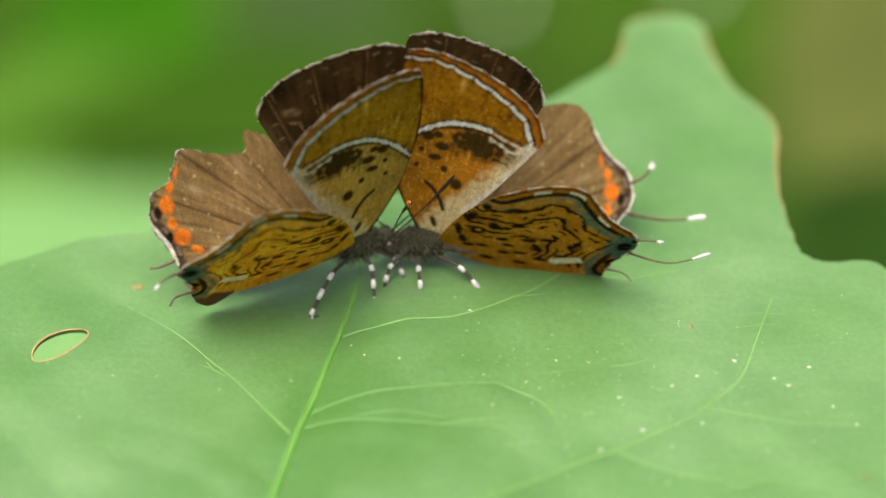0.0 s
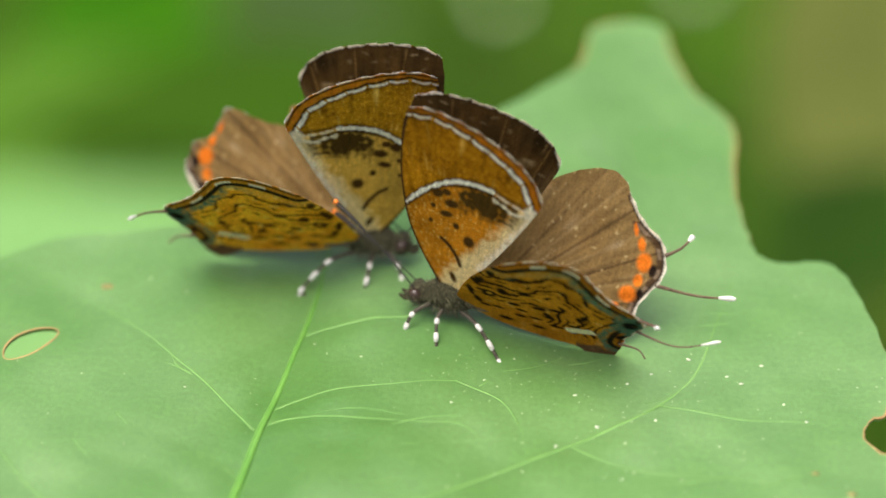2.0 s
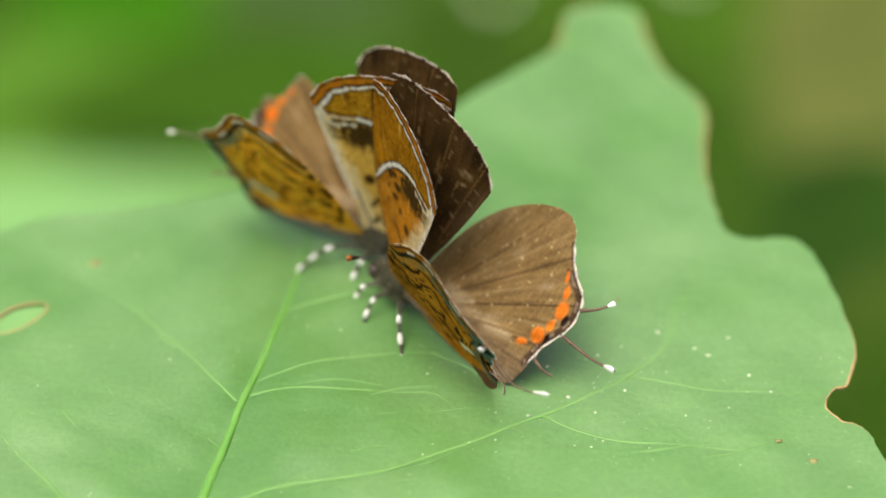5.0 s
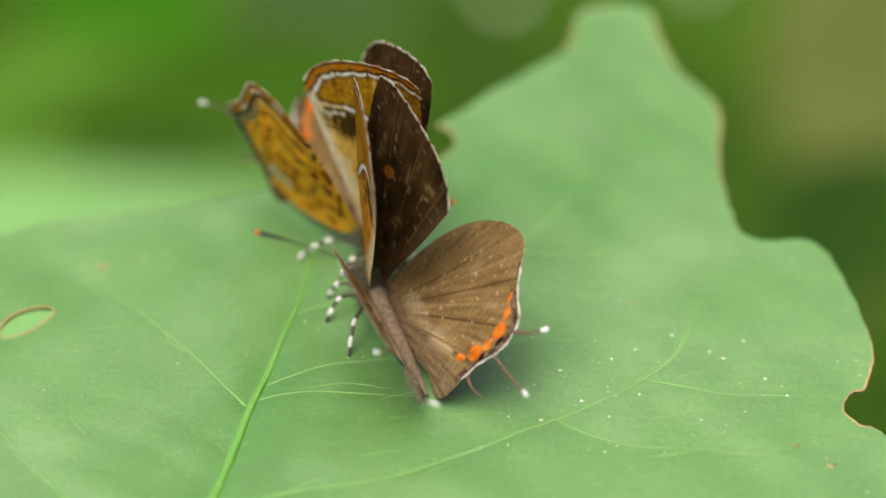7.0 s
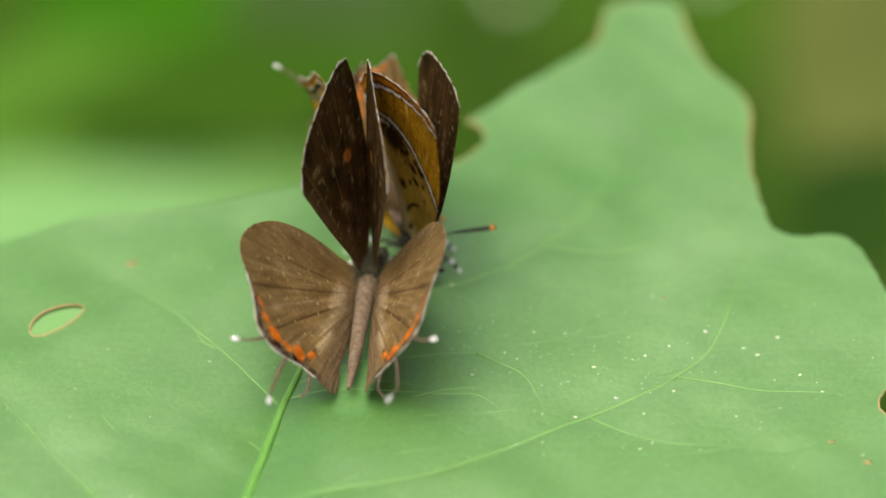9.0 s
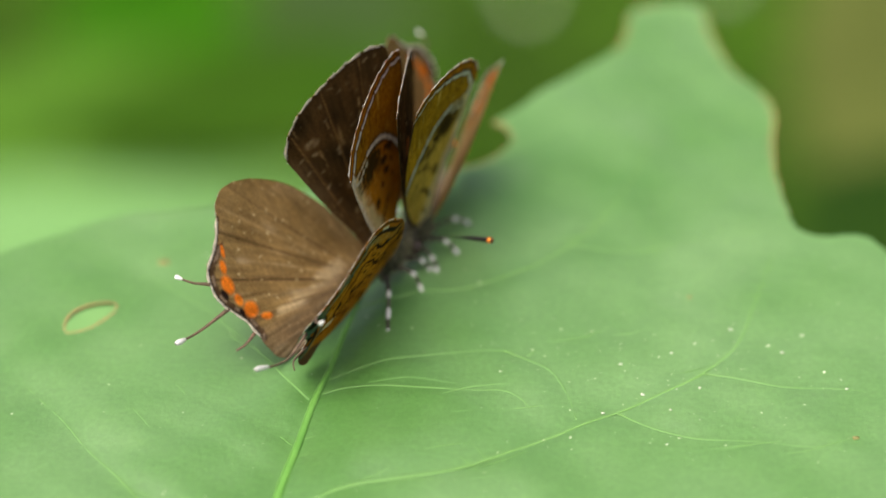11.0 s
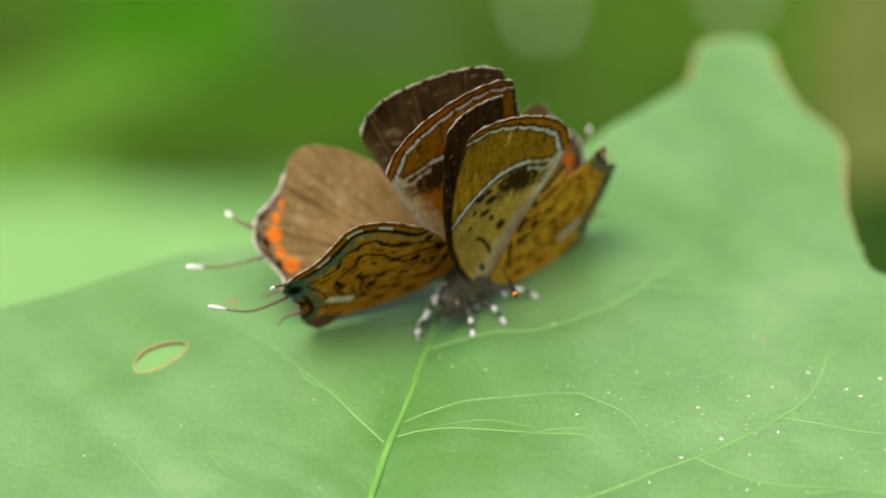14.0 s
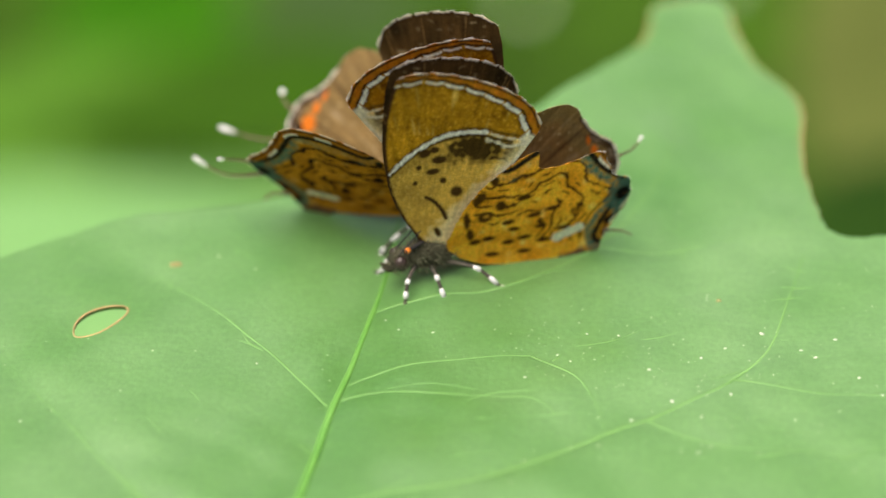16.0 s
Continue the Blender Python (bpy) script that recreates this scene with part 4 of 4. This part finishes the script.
    # added leaf-shaped mirrors, tilted to throw sunlight back as blurred bright discs
    far_leaf((25, 724, -400), 7.5, 7.5, 0, 33, 0, white, "small added reflector that blurs to a bright disc")
    far_leaf((96, 737, -400), 8, 8, 0, 33, 0, white, "small added reflector that blurs to a bright disc")


def build_dust():
    """Pale specks strewn over the leaf, denser on its near half."""
    rng = np.random.RandomState(21)
    places = [(13.9, -15.8, 0.1), (21.0, -11.9, 0.14), (24.0, -14.2, 0.13), (15.1, -18.6, 0.13), (18.6, -18.0, 0.11), (12.6, -20.3, 0.11), (17.1, -14.5, 0.1),
              (6.5, -16.4, 0.09), (23.2, -13.5, 0.09), (25.4, -12.4, 0.11), (26.4, -16.1, 0.1), (27.6, -17.8, 0.1), (16.7, -20.2, 0.1), (22.2, -20.2, 0.08),
              (18.6, -13.6, 0.09), (-1.1, -11.5, 0.07), (1.0, -12.0, 0.08), (8.5, -14.1, 0.07)]
    while len(places) < 110:
        places.append((rng.normal(12, 5), rng.normal(-15.5, 3), rng.choice([0.02, 0.03, 0.045])))
    while len(places) < 360:
        x, y = rng.uniform(-26, 33), rng.uniform(-30, 6)
        if rng.rand() < 0.35 + 0.5 * (x > 4) * (y < -8):
            places.append((x, y, rng.choice([0.025, 0.04, 0.055, 0.075], p=[0.45, 0.3, 0.17, 0.08])))
    at = np.array([(x, y) for x, y, r in places])
    ok = inside(at, smooth_line(LEAF_EDGE, 6, True)) & ~inside(at, smooth_line(HOLE, 5, True))
    z = leaf_height(at)
    bits = []
    for (x, y, r), h, good in zip(places, z, ok):
        if good:
            r = 0.85 * r
            bits.append(blob((x, y, h + 0.02), (r * rng.uniform(0.8, 1.5), r, r * 0.5), 0.6, 5, 7, rng.uniform(-0.4, 0.4)))
    dust = new("dust", mesh_of("dust", *join(*bits)))
    dust.data.materials.append(SPECK)
    tagged(dust, "white dust specks lying on the leaf", "dust", kind="stuff")


# ---- the butterflies' poses ----
def body_pose(x, y, yaw):
    return pose(x * MM, y * MM, 0.0, 0, 0, yaw)


def wing_pose(side, root, lean, lift, twist, sweep):
    m = lean @ Matrix.Translation((root[0] * MM, side * root[1] * MM, root[2] * MM))
    return m @ pose(0, 0, 0, side * lift, 0, 0) @ pose(0, 0, 0, 0, twist, 0) @ pose(0, 0, 0, 0, 0, -side * sweep)


def fly_keys(root, wings, feelers, rows, feeler_rows):
    walk(root, [(r[0], body_pose(r[1], r[2], r[3])) for r in rows])
    for k, wing in enumerate(wings):
        side = 1 if k % 2 == 0 else -1
        base = FORE_ROOT if k < 2 else HIND_ROOT
        walk(wing, [(r[0], wing_pose(side, base, pose(0, 0, 0, 0, -r[4], 0) @ pose(0, 0, 0, r[5], 0, 0), *r[6 + 3 * k:9 + 3 * k])) for r in rows])
    for k, feeler in enumerate(feelers):
        side = 1 - 2 * k
        walk(feeler, [(r[0], Matrix.Translation((2.1 * MM, side * 0.35 * MM, 2.8 * MM)) @ pose(0, 0, 0, 0, 0, side * r[2 + 2 * k]) @ pose(0, 0, 0, 0, -r[1 + 2 * k], 0)) for r in feeler_rows])


# seconds, place on the leaf in mm, heading, pitch, roll, then lift, twist and sweep of left and right forewing, left and right hindwing
ORANGE_ROWS = [
    (0, 2.32, -2.68, 178.0, 8.1, 3.0, 84.7, -11.5, -5.6, 86.3, -11.7, -5.6, 60.9, -2.9, -2.0, 52.1, -2.9, -2.0),
    (0.5, 2.05, -1.93, 176.2, 8.8, 2.0, 83.8, -11.4, -5.1, 85.8, -11.7, -5.1, 61.1, -2.9, -2.8, 53.9, -2.9, -2.8),
    (1, 4.94, -3.21, 173.6, 7.3, 0.3, 84.9, -11.3, -3.1, 87.1, -11.7, -3.1, 59.7, -2.9, -0.6, 57.4, -2.9, -0.6),
    (1.5, 8.20, -4.45, 170.9, 2.7, 0.2, 84.2, -11.2, -1.0, 88.3, -11.7, -1.1, 61.6, -2.9, -0.2, 58.5, -2.9, -0.2),
    (2, 6.31, -8.28, 163.8, 5.2, 0.1, 85.2, -11.3, -2.6, 86.2, -11.9, -2.6, 60.1, -2.9, -1.6, 58.5, -2.9, -1.6),
    (2.5, 5.77, -9.68, 149.6, 4.6, -0.7, 83.3, -11.3, -3.3, 90.4, -11.9, -3.5, 58.9, -2.9, -1.3, 57.5, -2.9, -1.3),
    (3, 5.01, -9.76, 142.6, 4.0, -1.2, 81.8, -11.3, -2.8, 91.8, -11.8, -3.0, 57.4, -2.9, -0.7, 57.7, -2.9, -0.7),
    (3.5, 4.74, -9.06, 137.0, 5.2, 0.7, 82.3, -9.4, -3.6, 87.2, -6.2, -2.4, 60.2, -2.9, -1.1, 58.2, -2.9, -1.1),
    (4, 4.96, -9.37, 134.8, 4.5, 2.0, 84.6, -10.4, -2.5, 87.0, -7.1, -1.9, 60.7, -2.9, -1.1, 55.9, -2.9, -1.1),
    (4.5, 5.32, -9.84, 131.8, 3.8, 3.5, 86.6, -11.3, -2.3, 86.4, -8.1, -2.3, 62.8, -2.9, -0.6, 55.6, -2.9, -0.6),
    (5, 4.70, -9.54, 127.1, 3.9, 3.7, 84.5, -12.2, -2.4, 87.3, -9.1, -2.9, 63.2, -2.9, 0.0, 54.4, -2.9, 0.0),
    (7.5, 1.96, -9.61, 106.7, 3.7, 2.8, 86.0, -12.4, -4.2, 84.9, -11.7, -5.4, 59.4, -0.1, 3.0, 55.1, -3.4, 3.1),
    (8, 1.89, -9.23, 100.9, 5.2, 0.6, 83.3, -12.9, -3.8, 87.3, -12.6, -4.2, 58.1, -2.7, 1.8, 58.6, -3.9, 1.9),
    (8.5, 0.40, -8.71, 91.4, 2.3, -2.2, 79.9, -13.5, 1.0, 88.7, -13.6, 1.3, 54.5, -5.3, 2.3, 62.7, -4.4, 2.3),
    (9, 0.19, -8.50, 83.8, 3.1, -0.5, 81.0, -13.0, -0.1, 87.8, -15.0, -0.8, 54.9, -4.7, 2.3, 59.8, -4.5, 3.5),
    (11.3, -0.90, -6.43, 53.4, 4.3, -1.4, 80.1, -12.2, 0.2, 89.4, -14.5, 0.1, 54.9, -3.0, 1.8, 63.1, -3.0, 1.9),
    (11.5, -1.00, -5.96, 51.3, 4.6, -1.5, 81.8, -12.1, -0.6, 88.1, -14.5, -0.7, 51.5, -2.9, 1.5, 62.4, -2.9, 1.5),
    (12, -0.80, -5.45, 44.4, 3.7, -1.2, 82.9, -13.0, -1.0, 85.9, -15.9, -0.9, 49.2, -2.9, 1.5, 62.2, -2.9, 1.5),
    (12.5, -0.58, -5.97, 43.3, 3.0, -2.3, 79.5, -13.9, -1.6, 88.0, -17.2, -1.3, 51.5, -2.9, 2.2, 63.4, -2.9, 2.2),
    (13, -1.75, -5.41, 43.9, 1.9, -1.3, 82.0, -13.8, 0.5, 85.5, -15.5, 1.0, 49.9, -2.9, 0.9, 62.5, -2.9, 0.9),
    (13.5, -1.78, -4.66, 33.7, 3.5, -1.3, 83.8, -13.7, 0.2, 85.1, -13.8, 0.9, 47.6, -2.9, 0.7, 64.7, -2.9, 0.7),
    (14, -0.46, -3.57, 19.7, 4.9, -0.7, 84.2, -15.0, 0.0, 84.3, -13.0, 0.8, 46.6, -2.9, 0.8, 63.1, -2.3, 0.6),
    (14.5, 0.32, -2.94, 13.0, 5.2, 0.5, 85.2, -16.3, 0.9, 82.3, -12.1, 1.8, 45.2, -3.0, 0.3, 60.1, -1.7, 0.1),
    (15, 0.70, -2.70, 8.3, 6.1, 0.6, 85.4, -17.7, 0.0, 82.6, -11.3, 1.0, 45.0, -3.0, -0.0, 58.6, -1.0, -0.4),
    (15.5, 1.73, -2.40, -4.2, 6.3, 0.3, 85.6, -15.9, -0.6, 80.8, -15.8, 0.4, 47.0, -2.5, -1.1, 60.3, -1.2, -1.7),
    (16, 2.59, -1.49, -19.5, 6.2, 0.2, 85.7, -14.0, -0.3, 78.4, -20.4, 0.8, 48.3, -1.9, -2.5, 59.8, -1.4, -3.3),
]
YELLOW_ROWS = [
    (0, -1.65, -2.80, 21.5, 2.7, 1.4, 88.3, -11.9, -2.0, 78.0, -11.2, -1.8, 58.2, -2.9, 1.0, 58.2, -2.9, 1.0),
    (0.5, -2.02, -2.80, 21.4, 1.7, 0.6, 86.9, -11.9, -1.4, 79.9, -11.2, -1.2, 59.5, -2.9, 1.6, 61.2, -2.9, 1.6),
    (1, -1.72, -2.59, 17.7, 1.7, 0.7, 87.2, -11.8, 0.5, 79.2, -11.1, 0.7, 59.6, -2.9, -0.3, 62.2, -2.9, -0.3),
    (1.5, -1.04, -2.28, 13.8, 2.1, 0.7, 86.4, -11.8, 0.7, 79.2, -11.1, 0.8, 59.4, -2.9, -1.3, 62.1, -2.9, -1.3),
    (2, 1.46, -2.31, -7.2, 1.6, 0.8, 82.5, -11.4, 2.4, 82.4, -11.2, 2.4, 59.6, -2.9, -1.4, 58.4, -2.9, -1.4),
    (2.5, 2.81, -5.26, -29.4, -1.1, 0.6, 80.9, -11.2, 4.3, 82.1, -11.2, 4.3, 59.4, -1.7, -0.5, 55.2, -0.4, 0.3),
    (3, 2.50, -5.64, -34.9, -1.7, 0.4, 81.7, -11.2, 4.8, 84.5, -11.2, 4.8, 59.3, -0.6, 0.0, 52.4, 2.0, 1.7),
    (3.5, 2.57, -5.62, -32.7, -2.5, 1.3, 80.4, -15.9, 3.4, 88.8, -6.1, 4.6, 59.5, -0.6, 0.4, 52.6, 2.0, 2.1),
    (4, 2.77, -4.97, -35.0, -1.9, 1.4, 80.6, -15.7, 4.4, 88.3, -8.4, 5.9, 59.8, -0.9, -0.5, 52.6, 1.1, 0.5),
    (4.5, 3.43, -4.66, -35.1, -1.4, 0.8, 79.8, -15.5, 4.7, 87.0, -10.8, 6.5, 60.0, -1.2, -1.2, 56.5, 0.1, -0.7),
    (5, 3.19, -4.84, -35.4, -1.3, -0.5, 80.5, -15.3, 4.1, 85.0, -13.1, 6.1, 60.3, -1.6, -1.3, 64.8, -0.8, -1.5),
    (7.5, 2.32, -4.52, -54.2, 1.7, -0.5, 82.6, -12.9, 0.8, 87.6, -12.4, 0.8, 61.0, -2.8, -1.2, 75.2, -2.7, -0.7),
    (8, 2.26, -4.81, -55.2, 1.3, 0.8, 82.6, -15.1, -1.4, 87.2, -5.7, 0.5, 63.4, 1.3, -0.1, 78.5, -1.4, 0.2),
    (8.5, 2.67, -4.96, -57.6, -4.0, 2.6, 82.9, -17.3, -0.5, 87.8, 0.9, 3.2, 66.0, 5.4, 2.9, 76.3, -0.1, 3.2),
    (9, 3.05, -5.32, -61.3, -4.7, 2.6, 82.8, -15.4, -0.8, 85.7, -2.7, 2.7, 66.0, 5.1, 3.6, 74.6, 0.7, 3.8),
    (11.3, 1.13, -3.74, -105.6, -4.3, -2.5, 81.2, -12.3, 3.5, 88.3, -10.4, 4.7, 67.1, 0.6, 0.9, 69.0, -1.4, 0.9),
    (11.5, 1.52, -3.74, -102.4, -4.1, -2.7, 80.8, -12.0, 4.0, 85.2, -11.1, 5.0, 66.5, 0.2, 0.3, 69.4, -1.6, 0.4),
    (12, 1.72, -4.48, -100.9, -2.9, -3.4, 80.1, -10.8, 2.7, 85.3, -11.1, 2.2, 68.8, 0.2, 0.7, 70.8, -0.2, 0.8),
    (12.5, 1.18, -4.76, -106.6, -1.1, -3.4, 81.1, -9.7, 0.1, 88.5, -11.1, -2.0, 73.9, 0.1, 1.2, 73.3, 1.2, 1.4),
    (13, 0.65, -5.94, -113.5, 0.5, -1.3, 82.1, -9.8, -0.4, 84.3, -10.5, -0.3, 77.6, 0.1, -2.1, 76.2, 1.5, -2.2),
    (13.5, 0.31, -5.93, -122.5, 2.2, -1.4, 81.3, -10.0, -1.4, 89.3, -9.8, 0.8, 79.5, 0.2, -3.4, 76.5, 1.9, -3.8),
    (14, 0.08, -5.97, -129.4, 3.6, -2.0, 81.9, -9.8, -2.3, 90.0, -9.6, -0.1, 79.1, -0.9, -3.1, 77.5, 0.3, -3.4),
    (14.5, 0.48, -5.79, -132.7, 2.7, -2.6, 80.8, -9.6, -1.4, 90.9, -9.4, 0.6, 79.3, -1.9, -2.2, 80.6, -1.3, -2.3),
    (15, 0.76, -6.42, -137.1, 2.2, -2.7, 81.9, -9.4, -1.6, 90.2, -9.1, 0.2, 80.9, -2.9, -1.1, 87.6, -2.9, -1.1),
    (15.5, 1.38, -7.22, -146.0, 3.6, -2.7, 83.3, -9.8, -1.4, 89.9, -9.6, -0.2, 81.7, -2.9, -1.6, 90.8, -2.9, -1.6),
    (16, 0.70, -6.23, -160.2, 5.3, -1.7, 85.5, -10.3, -2.6, 88.1, -10.2, -2.2, 82.8, -2.9, -1.6, 91.6, -2.9, -1.6),
]


build_leaf()
build_distance()
build_dust()
ORANGE = butterfly("brown and orange butterfly with white-tipped tails, wings half open", ORANGE_TINT, False)
YELLOW = butterfly("brown and ochre butterfly with a torn hindwing", YELLOW_TINT, True)


# seconds, lift and spread of the left antenna, then of the right one
ORANGE_FEELERS = [(0, 130, 0, 130, 0), (1, 80, 0, 80, 0), (1.5, 60, 4, 56, 2), (2.5, 10, -37, -4, 41), (3.5, -14, -33, 0, 38), (3.75, 2, 50, 30, 20), (4, 18, 132, 40, 10), (4.5, 18, 138, 45, 5), (5, 38, 128, 45, 5), (6.3, 15, 65, 20, 45), (7.5, -7, 11, 12, 85),
                  (8.5, -7, -54, 5, 86), (9, -12, -34, 8, 77), (11.3, 40, 0, 24, 97), (12, 60, 0, 24, 92), (12.5, 75, 0, 7, 109), (13.5, 130, 0, 12, 105), (14.5, 130, 0, 19, 97), (15, 130, 0, 16, 99), (16, 130, 0, 6, 115)]
YELLOW_FEELERS = [(0, 130, 0, 49, 97), (0.5, 130, 0, 50, 91), (1, 130, 0, 45, 88), (1.5, 130, 0, 45, 85), (2.5, 130, 0, 70, 20), (3.5, 130, 0, 130, 0), (16, 130, 0, 130, 0)]


def motions():
    fly_keys(*ORANGE, ORANGE_ROWS, ORANGE_FEELERS)
    fly_keys(*YELLOW, YELLOW_ROWS, YELLOW_FEELERS)


motions()
